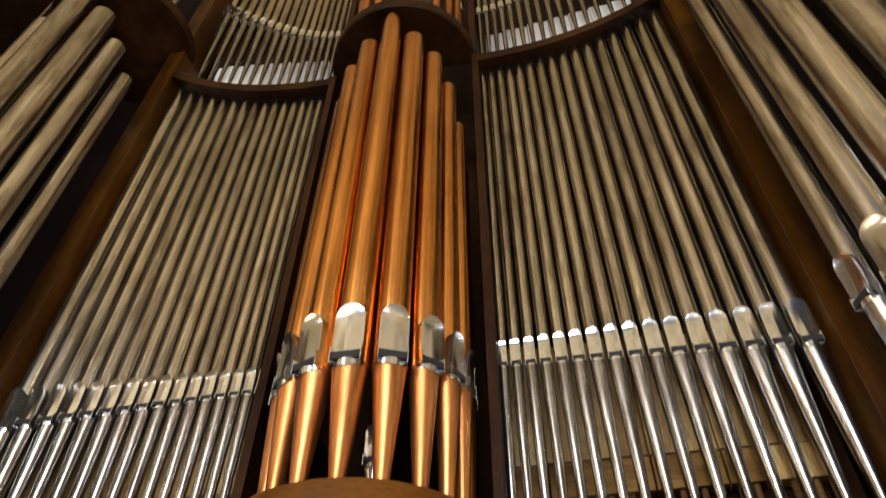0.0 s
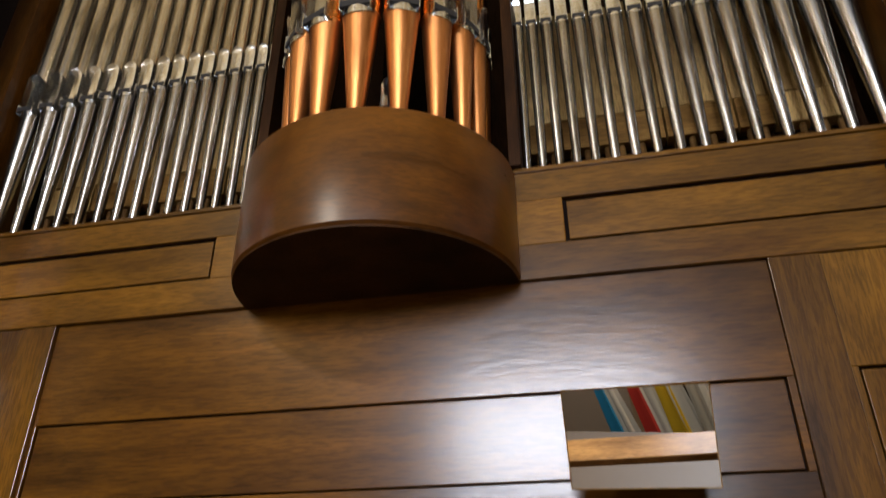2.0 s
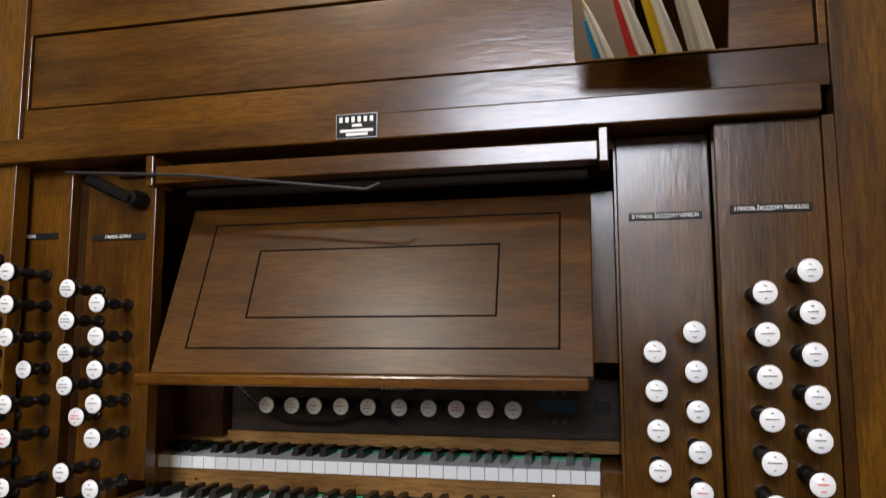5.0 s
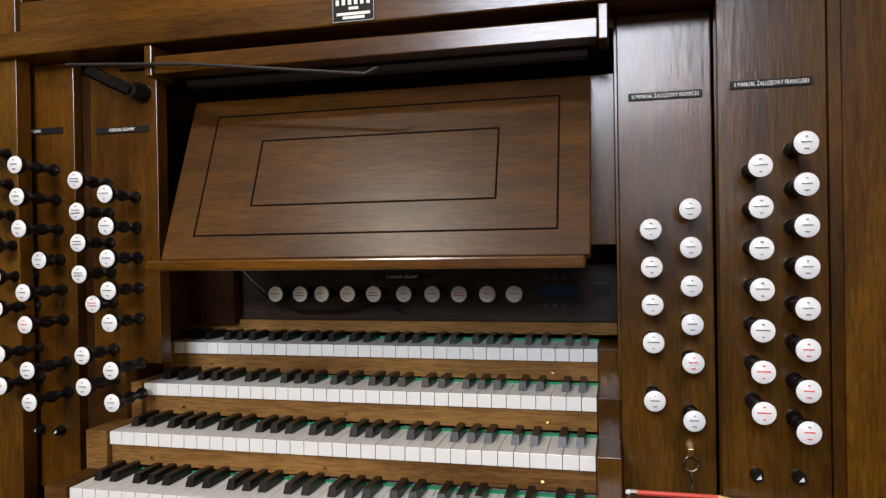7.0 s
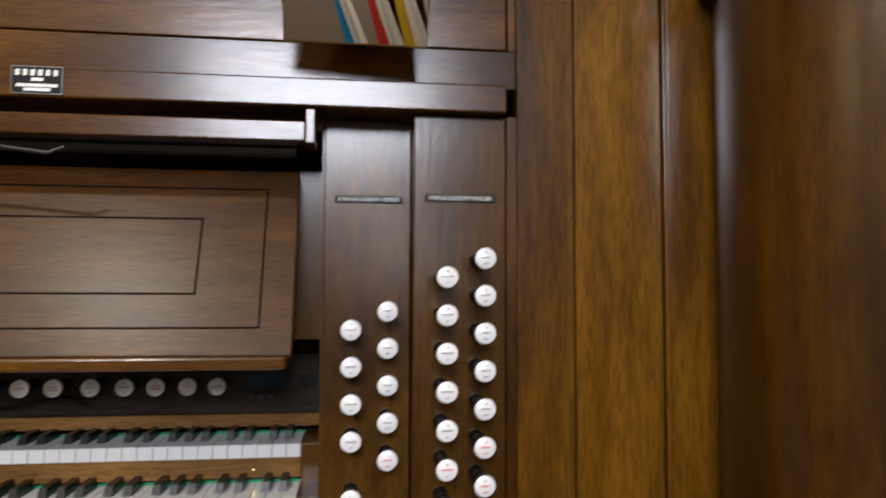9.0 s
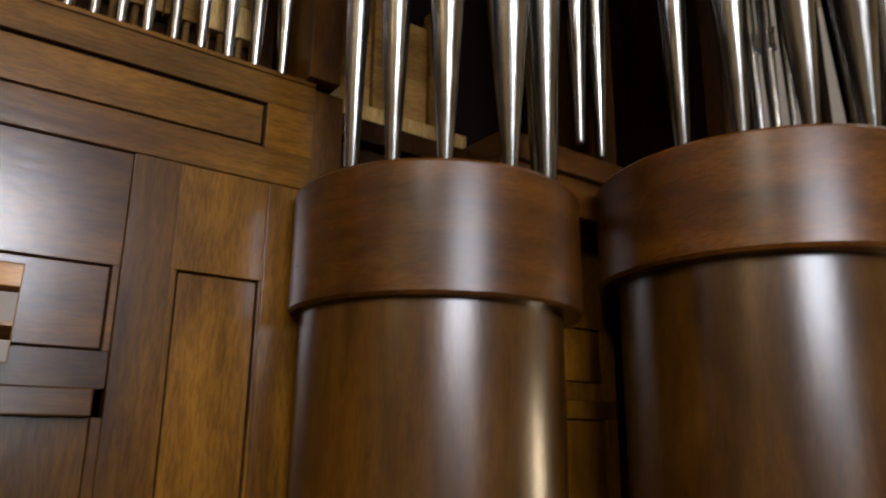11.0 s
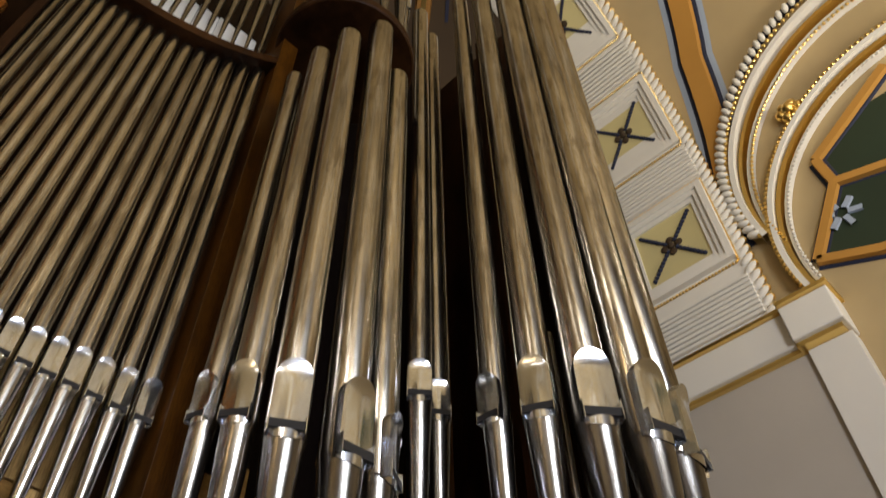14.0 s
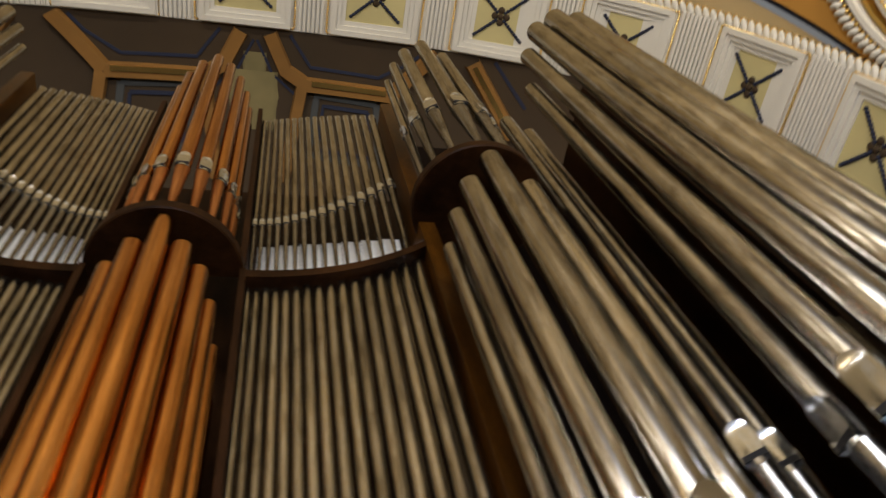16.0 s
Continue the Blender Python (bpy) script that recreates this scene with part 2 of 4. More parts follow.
def part(name, bm, material, parent=None, label="", smooth=False):
    ob = new(name, mesh_of(bm, name, material, smooth))
    if parent:
        ob.parent = parent
    if label:
        ob["label"] = label
    return ob


def thing(name, label, category, group="", kind="", at=(0, 0, 0)):
    ob = new(name)
    ob.location = at
    return tagged(ob, label, category, group, kind)


def add_box(bm, x0, x1, y0, y1, z0, z1, bevel=0.0):
    r = bmesh.ops.create_cube(bm, size=1.0)
    vs = r["verts"]
    for v in vs:
        v.co = Vector(((x0 + x1) / 2 + v.co.x * (x1 - x0), (y0 + y1) / 2 + v.co.y * (y1 - y0), (z0 + z1) / 2 + v.co.z * (z1 - z0)))
    if bevel:
        es = list({e for v in vs for e in v.link_edges})
        bmesh.ops.bevel(bm, geom=es, offset=bevel, segments=2, profile=0.5, affect="EDGES")
    return bm


def box(x0, x1, y0, y1, z0, z1, bevel=0.0):
    return add_box(bmesh.new(), x0, x1, y0, y1, z0, z1, bevel)


def add_lathe(bm, profile, seg=24, centre=(0, 0), a0=0.0, a1=None, cap=True):
    """Turns (radius, z) pairs about a vertical axis. With a1, only the arc from a0 to a1 (degrees from -y, to +x)."""
    full = a1 is None
    n = seg if full else seg + 1
    rings = []
    for r, z in profile:
        ring = []
        for i in range(n):
            a = 2 * math.pi * i / seg if full else radians(a0 + (a1 - a0) * i / seg)
            ring.append(bm.verts.new((centre[0] + r * math.sin(a), centre[1] - r * math.cos(a), z)))
        rings.append(ring)
    for p, q in zip(rings, rings[1:]):
        for i in range(n if full else n - 1):
            j = (i + 1) % n
            bm.faces.new((p[i], p[j], q[j], q[i]))
    if cap and full:
        if profile[0][0] > 1e-5:
            bm.faces.new(rings[0][::-1])
        if profile[-1][0] > 1e-5:
            bm.faces.new(rings[-1])
    if not full and cap:
        bm.faces.new([r[0] for r in rings][::-1])
        bm.faces.new([r[-1] for r in rings])
    return bm


def lathe(profile, seg=24, centre=(0, 0), a0=0.0, a1=None, cap=True):
    return add_lathe(bmesh.new(), profile, seg, centre, a0, a1, cap)


def add_tube(bm, points, radius, seg=8):
    """A round rod along a line of points."""
    pts = [Vector(p) for p in points]
    rings = []
    for i, p in enumerate(pts):
        d = (pts[min(i + 1, len(pts) - 1)] - pts[max(i - 1, 0)]).normalized()
        s = d.cross(Vector((0, 0, 1)) if abs(d.z) < 0.9 else Vector((1, 0, 0))).normalized()
        u = s.cross(d)
        rings.append([bm.verts.new(p + radius * (math.cos(2 * math.pi * k / seg) * s + math.sin(2 * math.pi * k / seg) * u)) for k in range(seg)])
    for a, b in zip(rings, rings[1:]):
        for k in range(seg):
            bm.faces.new((a[k], a[(k + 1) % seg], b[(k + 1) % seg], b[k]))
    bm.faces.new(rings[0][::-1])
    bm.faces.new(rings[-1])
    return bm


def prism(outline, y0, y1):
    """A plate with its outline in (x, z), from y0 to y1."""
    bm = bmesh.new()
    f = [bm.verts.new((x, y0, z)) for x, z in outline]
    k = [bm.verts.new((x, y1, z)) for x, z in outline]
    n = len(f)
    bm.faces.new(f)
    bm.faces.new(k[::-1])
    for i in range(n):
        bm.faces.new((f[i], k[i], k[(i + 1) % n], f[(i + 1) % n]))
    bmesh.ops.recalc_face_normals(bm, faces=bm.faces)
    return bm


def lettering(name, text, size, m, material, parent, label="", width=None):
    cu = bpy.data.curves.new(name, "FONT")
    cu.body, cu.size, cu.align_x, cu.align_y, cu.extrude = text, size, "CENTER", "CENTER", 0.0003
    tmp = new(name + "_curve", cu)
    bpy.context.view_layer.update()
    me = bpy.data.meshes.new_from_object(tmp.evaluated_get(bpy.context.evaluated_depsgraph_get()))
    bpy.data.objects.remove(tmp)
    if width:
        xs = [v.co.x for v in me.vertices]
        k = width / (max(xs) - min(xs))
        for v in me.vertices:
            v.co.x *= k
    me.materials.clear()
    me.materials.append(material)
    ob = new(name, me)
    ob.parent = parent
    ob.matrix_basis = m
    if label:
        ob["label"] = label
    return ob


def flip(x):
    return 2 * AX - x


def span(a, b):
    return (min(a, b), max(a, b))


# ---------------- organ case ----------------
case = thing("organ_case", "tall brown stained wooden organ case with rounded towers and panelled front", "organ case", kind="structure")


def board(name, x0, x1, y0, y1, z0, z1, material=None, parent=None, bevel=0.0012, label=""):
    return part(name, box(*span(x0, x1), y0, y1, z0, z1, bevel), material or WOOD_X, parent or case, label)


def framed(name, x0, x1, z0, z1, px0, px1, pz0, pz1, y, material, parent, gap=0.004, sink=0.004):
    """A frame of four boards round a sunk panel, with a dark groove between them."""
    x0, x1 = span(x0, x1)
    px0, px1 = span(px0, px1)
    back = y + 0.03
    board("backing", px0 - 0.01, px1 + 0.01, y + 0.012, back, pz0 - 0.01, pz1 + 0.01, GROOVE_SHADE_BLACK, parent, 0)
    board("rail", x0, x1, y, back, pz1, z1, material, parent)
    board("rail", x0, x1, y, back, z0, pz0, material, parent)
    board("stile", x0, px0, y, back, pz0, pz1, material, parent)
    board("stile", px1, x1, y, back, pz0, pz1, material, parent)
    board(name, px0 + gap, px1 - gap, y + sink, y + 0.0118, pz0 + gap, pz1 - gap, material, parent, 0.0015)


for side in (0, 1):
    X = (lambda v: v) if side == 0 else flip
    framed("panel", X(0.318), X(1.06), 2.037, 2.262, X(0.405), X(0.961), 2.106, 2.2, FY - 0.004, GOLD_X, case, 0.007, 0.005)
    board("post", X(0.731), X(0.811), FY - 0.002, FY + 0.03, 0.0, 2.0365, GOLD_Z)
    framed("panel", X(0.811), X(0.978), 0.0, 2.0365, X(0.822), X(0.972), 0.3, 1.842, FY + 0.001, GOLD_Z, case, 0.004)
    board("stile", X(0.978), X(1.06), FY - 0.001, FY + 0.03, 0.0, 2.0365, GOLD_Z)
    # rail on which the fields stand, and the inner and outer posts of the field
    board("foot_rail", X(0.318), X(1.06), FY - 0.008, FY + 0.1, 2.2625, 2.272, GOLD_X)
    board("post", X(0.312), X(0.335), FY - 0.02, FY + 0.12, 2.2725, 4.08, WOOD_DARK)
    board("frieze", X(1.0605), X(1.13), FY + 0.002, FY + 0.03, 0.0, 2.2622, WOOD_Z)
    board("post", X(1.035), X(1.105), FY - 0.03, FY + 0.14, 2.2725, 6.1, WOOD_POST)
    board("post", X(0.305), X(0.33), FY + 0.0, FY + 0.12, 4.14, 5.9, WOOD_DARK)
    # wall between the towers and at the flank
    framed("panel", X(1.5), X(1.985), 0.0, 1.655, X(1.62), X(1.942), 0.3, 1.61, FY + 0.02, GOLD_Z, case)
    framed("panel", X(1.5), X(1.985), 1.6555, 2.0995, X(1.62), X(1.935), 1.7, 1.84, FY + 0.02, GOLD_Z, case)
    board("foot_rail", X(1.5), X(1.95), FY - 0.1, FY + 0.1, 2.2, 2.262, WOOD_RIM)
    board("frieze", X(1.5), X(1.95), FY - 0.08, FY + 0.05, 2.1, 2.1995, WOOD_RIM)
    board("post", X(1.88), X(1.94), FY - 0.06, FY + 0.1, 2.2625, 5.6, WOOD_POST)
    # black sheet: the shade of the deep recess is put into its colour
    board("recess_back", X(1.45), X(2.42), 1.9, 1.94, 2.2625, 6.9, GROOVE_SHADE_BLACK)
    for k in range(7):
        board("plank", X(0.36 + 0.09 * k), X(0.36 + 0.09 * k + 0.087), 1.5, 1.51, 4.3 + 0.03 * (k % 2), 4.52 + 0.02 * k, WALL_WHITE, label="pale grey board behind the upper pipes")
    # dark wood here also stands in for the shade in the recess
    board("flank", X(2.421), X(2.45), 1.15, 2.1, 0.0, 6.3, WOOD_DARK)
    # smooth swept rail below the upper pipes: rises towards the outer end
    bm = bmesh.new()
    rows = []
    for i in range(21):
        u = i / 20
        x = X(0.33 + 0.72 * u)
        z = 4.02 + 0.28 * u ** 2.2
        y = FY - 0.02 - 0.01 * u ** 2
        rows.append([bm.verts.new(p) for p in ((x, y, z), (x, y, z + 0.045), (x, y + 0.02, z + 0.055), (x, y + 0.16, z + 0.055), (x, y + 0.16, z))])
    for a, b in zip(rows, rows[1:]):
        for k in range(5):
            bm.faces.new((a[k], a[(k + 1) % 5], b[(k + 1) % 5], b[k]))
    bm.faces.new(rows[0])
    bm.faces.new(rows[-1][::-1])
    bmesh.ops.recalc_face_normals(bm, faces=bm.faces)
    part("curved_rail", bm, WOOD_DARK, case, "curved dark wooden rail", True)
    # chest and planks behind the feet
    n = 9
    for k in range(n):
        xa, xb = 0.345 + 0.072 * k, 0.345 + 0.072 * (k + 1) - 0.0035
        top = 2.74 + 0.03 * random.random()
        board("plank", X(xa), X(xb), 1.496 + 0.006 * random.random(), 1.525, 2.486, top + 0.05, WOOD_PALE, bevel=0.001, label="pale spruce plank")
        board("plank", X(xa + 0.001), X(xb), 1.49, 1.525, 2.4, 2.476, WOOD_GOLDEN if k < 7 else WOOD_PALE, bevel=0.001)
        for d in (0.02, 0.05):
            part("dowel", lathe([(0.007, 2.273), (0.007, 2.3995)], 8, (X(xa + d), 1.505)), WOOD_MID, case)
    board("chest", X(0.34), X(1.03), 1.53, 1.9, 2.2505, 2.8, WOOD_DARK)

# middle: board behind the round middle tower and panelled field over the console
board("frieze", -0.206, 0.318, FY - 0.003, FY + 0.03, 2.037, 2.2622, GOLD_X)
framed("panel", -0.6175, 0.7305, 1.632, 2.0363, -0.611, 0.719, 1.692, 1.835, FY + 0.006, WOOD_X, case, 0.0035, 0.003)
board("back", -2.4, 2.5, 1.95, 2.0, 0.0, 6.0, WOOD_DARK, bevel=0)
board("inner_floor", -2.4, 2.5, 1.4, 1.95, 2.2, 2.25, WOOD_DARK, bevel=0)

# round middle tower: drum below, cap above
R1 = 0.264
part("drum", lathe([(0.0, 2.037), (R1 - 0.006, 2.037), (R1, 2.043), (R1, 2.258), (R1 - 0.006, 2.266), (0.0, 2.266)], 48, (AX, FY), -90, 90), WOOD_RIM, case, "half-round polished brown wooden drum", True)
# thin dark disc: the shade below the drum, put into colour
part("underside", lathe([(0.0, 2.033), (R1 - 0.003, 2.033), (R1 - 0.003, 2.0368), (0.0, 2.0368)], 48, (AX, FY), -90, 90), WOOD_DARK, case, "thin dark disc, painted shade below the drum")
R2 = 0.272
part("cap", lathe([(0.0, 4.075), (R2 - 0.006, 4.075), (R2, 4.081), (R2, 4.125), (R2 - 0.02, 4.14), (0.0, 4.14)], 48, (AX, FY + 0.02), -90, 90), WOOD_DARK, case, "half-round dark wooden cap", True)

T = (1.29, 1.25)      # first side tower
U = (2.075, 1.0)      # outer tower
for side in (0, 1):
    X = (lambda v: v) if side == 0 else flip
    c, d = (X(T[0]), T[1]), (X(U[0]), U[1])
    part("column", lathe([(0.258, 0.0), (0.258, 1.786)], 48, c), WOOD_COLUMN, case, "round polished brown wooden column", True)
    part("drum", lathe([(0.0, 1.786), (0.283, 1.786), (0.289, 1.792), (0.289, 2.013), (0.283, 2.02), (0.0, 2.02)], 56, (X(T[0] + 0.01), T[1])), WOOD_RIM, case, "", True)
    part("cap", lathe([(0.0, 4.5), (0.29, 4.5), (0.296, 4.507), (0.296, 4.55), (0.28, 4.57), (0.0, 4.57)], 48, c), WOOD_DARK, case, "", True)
    part("column", lathe([(0.33, 0.0), (0.33, 1.92)], 48, d), WOOD_COLUMN, case, "", True)
    part("drum", lathe([(0.0, 1.92), (0.382, 1.92), (0.39, 1.928), (0.39, 2.162), (0.382, 2.17), (0.0, 2.17)], 56, (X(U[0] + 0.02), U[1])), WOOD_RIM, case, "", True)
    for ang in (-75, 75):
        a = radians(ang)
        board("post", d[0] + 0.25 * math.sin(a) - 0.02, d[0] + 0.25 * math.sin(a) + 0.02, d[1] - 0.1, d[1] - 0.06, 2.171, 5.0, WOOD_DARK)

# ---------------- organ pipes ----------------


def upper_lip(r, h, z):
    """The burnished shield over a pipe's mouth: flat below, rounded above, standing proud of the body."""
    bm = bmesh.new()
    nx, nz = 8, 14
    rows = []
    half = 0.85 * r
    knee = max(1 - half / h, 0.3)
    for j in range(nz + 1):
        t = knee * j / 6 if j < 6 else knee + (1 - knee) * math.sin(math.pi / 2 * (j - 6) / (nz - 6))
        w = half if t <= knee else half * math.sqrt(max(1 - ((t - knee) / (1 - knee)) ** 2, 0.0))
        w = max(w, 0.05 * r)
        roll = max(t - 0.72, 0) / 0.28
        row = []
        for i in range(nx + 1):
            x = w * (2 * i / nx - 1)
            flat = r * 1.0 + 0.0015 - 0.1 * r * (1 - t) + (0.2 if r > 0.02 else 0.34) * r * roll ** 1.7
            lie = math.sqrt(r * r - x * x) + 0.0012
            row.append(bm.verts.new((x, -max(flat, lie) + 0.05 * r * (x / half) ** 4, z + h * t)))
        rows.append(row)
    skirt = [[bm.verts.new((row[e].co.x * 1.02, -math.sqrt(max(r * r - row[e].co.x ** 2, 0)) + 0.001, row[e].co.z)) for row in rows] for e in (0, nx)]
    for a, b in zip(rows, rows[1:]):
        for i in range(nx):
            bm.faces.new((a[i], a[i + 1], b[i + 1], b[i]))
    for e, s in zip((0, nx), skirt):
        for j in range(nz):
            f = (rows[j][e], rows[j + 1][e], s[j + 1], s[j])
            bm.faces.new(f if e == 0 else f[::-1])
    return bm


def lower_lip(r, z):
    """The flattened scoop under the mouth, ending in a curve on the foot."""
    bm = bmesh.new()
    n = 12
    top, low, back = [], [], []
    for i in range(n + 1):
        x = 0.84 * r * (2 * i / n - 1)
        drop = 0.42 * r * math.sqrt(max(1 - (x / (0.86 * r)) ** 2, 0.02))
        y = -math.sqrt(max(r * r - x * x, 0.0))
        top.append(bm.verts.new((x, min(y, -0.8 * r) - 0.05 * r, z + 0.001)))
        low.append(bm.verts.new((x, y * 0.985 - 0.025 * r, z - drop)))
        back.append(bm.verts.new((x, y * 0.9, z - 0.0005)))
    for i in range(n):
        bm.faces.new((low[i], low[i + 1], top[i + 1], top[i]))
        bm.faces.new((top[i], top[i + 1], back[i + 1], back[i]))
    return bm


def pipe(label, group, x, y, z0, zm, h, r, ztop, body, face=0.0, tip=0.010, category="organ pipe"):
    """A flue pipe: conical foot from z0, mouth shield of height h whose top is at zm, body up to ztop."""
    p = thing("organ_pipe", label, category, group)
    p.matrix_basis = pose(x, y, z0, 0, 0, face)
    zl = zm - h - z0
    slot = 0.34 * r + 0.004
    seg = 28 if r > 0.03 else 20
    part("foot", lathe([(tip * 0.8, 0.0), (tip, 0.006), (r * 0.96, zl - slot - 0.006), (r * 1.0, zl - slot - 0.002), (r * 1.03, zl - slot), (r * 0.98, zl - slot + 0.003)], seg), TIN_FOOT if body is TIN else COPPER_FOOT, p, smooth=True)
    part("body", lathe([(r * 0.98, zl - slot + 0.002), (r, zl - slot + 0.004), (r, ztop - z0), (r - 0.0015, ztop - z0), (r - 0.0015, ztop - z0 - 0.12)], seg, cap=False), body, p, smooth=True)
    part("mouth", box(-0.8 * r, 0.8 * r, -1.0 * r - 0.0013, -0.5 * r, zl - slot + 0.001, zl + 0.001), SLOT, p)
    part("upper_lip", upper_lip(r, h, zl), TIN_BRIGHT, p, "bright rounded tin lip", True)
    part("lower_lip", lower_lip(r, zl - slot), TIN_BRIGHT, p, smooth=True)
    for s in (-1, 1):
        part("ear", box(s * 0.83 * r - 0.0012, s * 0.83 * r + 0.0012, -1.13 * r, -0.5 * r, zl - slot - 0.2 * r, zl + 0.35 * r, 0.0006), TIN_BRIGHT, p)
    return p


SILVER = "slender polished silvery tin organ pipe"
# gaps between the pipes of a field grow outwards
gaps = [0.031 * 1.047 ** k for k in range(15)]
places = [0.344 + sum(gaps[:k]) for k in range(16)]
for side in (0, 1):
    X = (lambda v: v) if side == 0 else flip
    for k, x in enumerate(places):
        g = 0.031 * 1.047 ** k
        u = k / 15
        r = 0.43 * g
        rise = 0.3 * max((x - 0.33) / 0.72, 0) ** 2.2
        pipe(SILVER + ", standing in the lower field", "lower field pipes", X(x), FY + 0.028 + 0.2 * (r - 0.014), 2.2725, 2.735 + 0.015 * u, 0.018 + 1.35 * g, r, 4.01 + rise * 0.95 - 0.02 + 0.02 * random.random(), TIN, 0, 0.007 + 0.1 * r)
        r2 = 0.38 * g
        pipe(SILVER + " on the curved upper rail", "upper field pipes", X(x * 0.97 + 0.012), FY + 0.045, 4.105 + rise, 4.565 + 0.49 * u ** 2, 0.014 + 1.0 * g, r2, 5.8 + 0.23 * u, TIN, 0, 0.006)

# copper pipes of the middle tower
for k, ang in enumerate((-95, -79, -62, -43.5, -22.5, 0, 22.5, 43.5, 62, 79, 95)):
    a = radians(ang)
    e = abs(k - 5)
    r = (0.0375, 0.0355, 0.032, 0.028, 0.025, 0.022)[e]
    cx, cy = AX + 0.006 + 0.198 * math.sin(a), FY + 0.0 - 0.198 * math.cos(a)
    pipe("polished copper organ pipe with a tin mouth", "copper pipes", cx, cy, 2.2665, 2.668, (0.12, 0.116, 0.108, 0.098, 0.088, 0.08)[e], r, (4.055, 3.915, 3.835, 3.72, 3.57, 3.4)[e], COPPER, ang, 0.013)
    r = r * 0.8
    cx, cy = AX + 0.006 + 0.2 * math.sin(a), FY + 0.01 - 0.2 * math.cos(a)
    pipe("short polished copper organ pipe above the wooden cap", "upper copper pipes", cx, cy, 4.1405, 4.63, 0.085, r, 6.17 - 0.1 * e, COPPER, ang, 0.01)

for side in (0, 1):
    s = 1 if side == 0 else -1
    X = (lambda v: v) if side == 0 else flip
    for k, ang in enumerate((-72, -52, -30, 0, 30, 52, 72)):
        a = radians(ang * s)
        e = abs(k - 3)
        r = (0.05, 0.045, 0.037, 0.029)[e]
        cx, cy = X(T[0] - 0.008) + 0.242 * math.sin(a), T[1] - 0.006 - 0.242 * math.cos(a)
        pipe("wide polished tin organ pipe in a round tower", "tower pipes", cx, cy, 2.0205, 2.672, (0.165, 0.148, 0.12, 0.1)[e], r, (4.44, 4.25, 4.1, 3.98)[e], TIN, ang * s, 0.013)
        r *= 0.85
        pipe("short tin organ pipe on top of a round tower", "upper tower pipes", cx, cy, 4.5705, 5.2, 0.1, r, 6.3 - 0.1 * e, TIN, ang * s, 0.012)
    for k, ang in enumerate((-84, -62, -38, -12.5, 12.5, 38, 62, 84)):
        a = radians(ang * s)
        e = int(abs(k - 3.5))
        r = (0.068, 0.06, 0.05, 0.041)[e]
        cx, cy = X(U[0]) + 0.322 * math.sin(a), U[1] - 0.322 * math.cos(a)
        pipe("very tall wide tin organ pipe in the outer tower", "outer tower pipes", cx, cy, 2.1705, 2.925, (0.195, 0.18, 0.15, 0.125)[e], r, (5.98, 5.89, 5.69, 5.43)[e], TIN, ang * s, 0.016)
    for x, y, zt in ((1.72, 1.22, 5.6), (1.83, 1.25, 5.5)):
        pipe("tin organ pipe in the recess between two towers", "recess pipes", X(x - 0.012), y, 2.2625, 3.085, 0.11, 0.044, zt, TIN, -38 * s, 0.011)

# inner pipes half seen between the front ones
pipe("small dark tin organ pipe behind the copper pipes", "inner pipes", AX + 0.035, 1.29, 2.2665, 2.47, 0.07, 0.022, 3.4, TIN, 0, 0.01)
for k in range(6):
    pipe("thin tin organ pipe inside the outer tower", "inner pipes", U[0] - 0.13 + 0.04 * k, U[1] - 0.06 - 0.03 * (k % 2), 2.1705, 2.5 + 0.02 * k, 0.05, 0.013, 3.2, TIN, 0, 0.006)
for side in (0, 1):
    X = (lambda v: v) if side == 0 else flip
    for k in range(5):
        board("plank", X(1.11 + 0.085 * k), X(1.11 + 0.085 * k + 0.082), 1.5 + 0.01 * (k % 2), 1.53, 2.33, 2.62 + 0.05 * (k % 3), WOOD_PALE if k == 0 else WOOD_GOLDEN, bevel=0.001)
    board("plank", X(1.1), X(1.55), 1.47, 1.53, 2.27, 2.325, WOOD_PALE, bevel=0.002)
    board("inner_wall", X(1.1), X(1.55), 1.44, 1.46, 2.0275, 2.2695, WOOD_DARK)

# ---------------- console ----------------
console = thing("organ_console", "brown wooden organ console with stop jambs built into the case", "organ console", kind="structure")
board("ledge", -0.684, 0.711, FY - 0.02, FY + 0.06, 1.588, 1.6315, WOOD_X, console, 0.003)
jambs = ((0.434, 0.571, 1.42), (0.5715, 0.714, 1.366), (-0.537, -0.684, 1.403))
for xa, xb, y in jambs:
    board("stop_jamb", xa, xb, y, y + 0.03, 0.8, 1.5875, WOOD_OAK if xa > 0 else WOOD_Z, console, 0.0015)
board("stop_jamb", -0.368, -0.5075, 1.41, 1.44, 1.035, 1.5875, WOOD_Z, console, 0.0015)
board("stop_jamb", -0.442, -0.5075, 1.41, 1.44, 0.8, 1.0345, WOOD_Z, console, 0.0015)
board("side_board", 0.43, 0.4335, 1.43, 1.66, 0.8, 1.5875, WOOD_OAK, console, 0)
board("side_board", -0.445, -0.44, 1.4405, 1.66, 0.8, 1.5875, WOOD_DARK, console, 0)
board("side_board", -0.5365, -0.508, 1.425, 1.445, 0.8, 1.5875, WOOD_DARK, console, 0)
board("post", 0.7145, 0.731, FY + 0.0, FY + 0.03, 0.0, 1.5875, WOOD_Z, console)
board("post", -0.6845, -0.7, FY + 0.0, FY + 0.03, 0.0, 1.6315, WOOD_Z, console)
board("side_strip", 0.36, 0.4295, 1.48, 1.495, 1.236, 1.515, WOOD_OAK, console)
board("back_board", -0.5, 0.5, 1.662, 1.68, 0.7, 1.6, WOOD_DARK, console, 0)
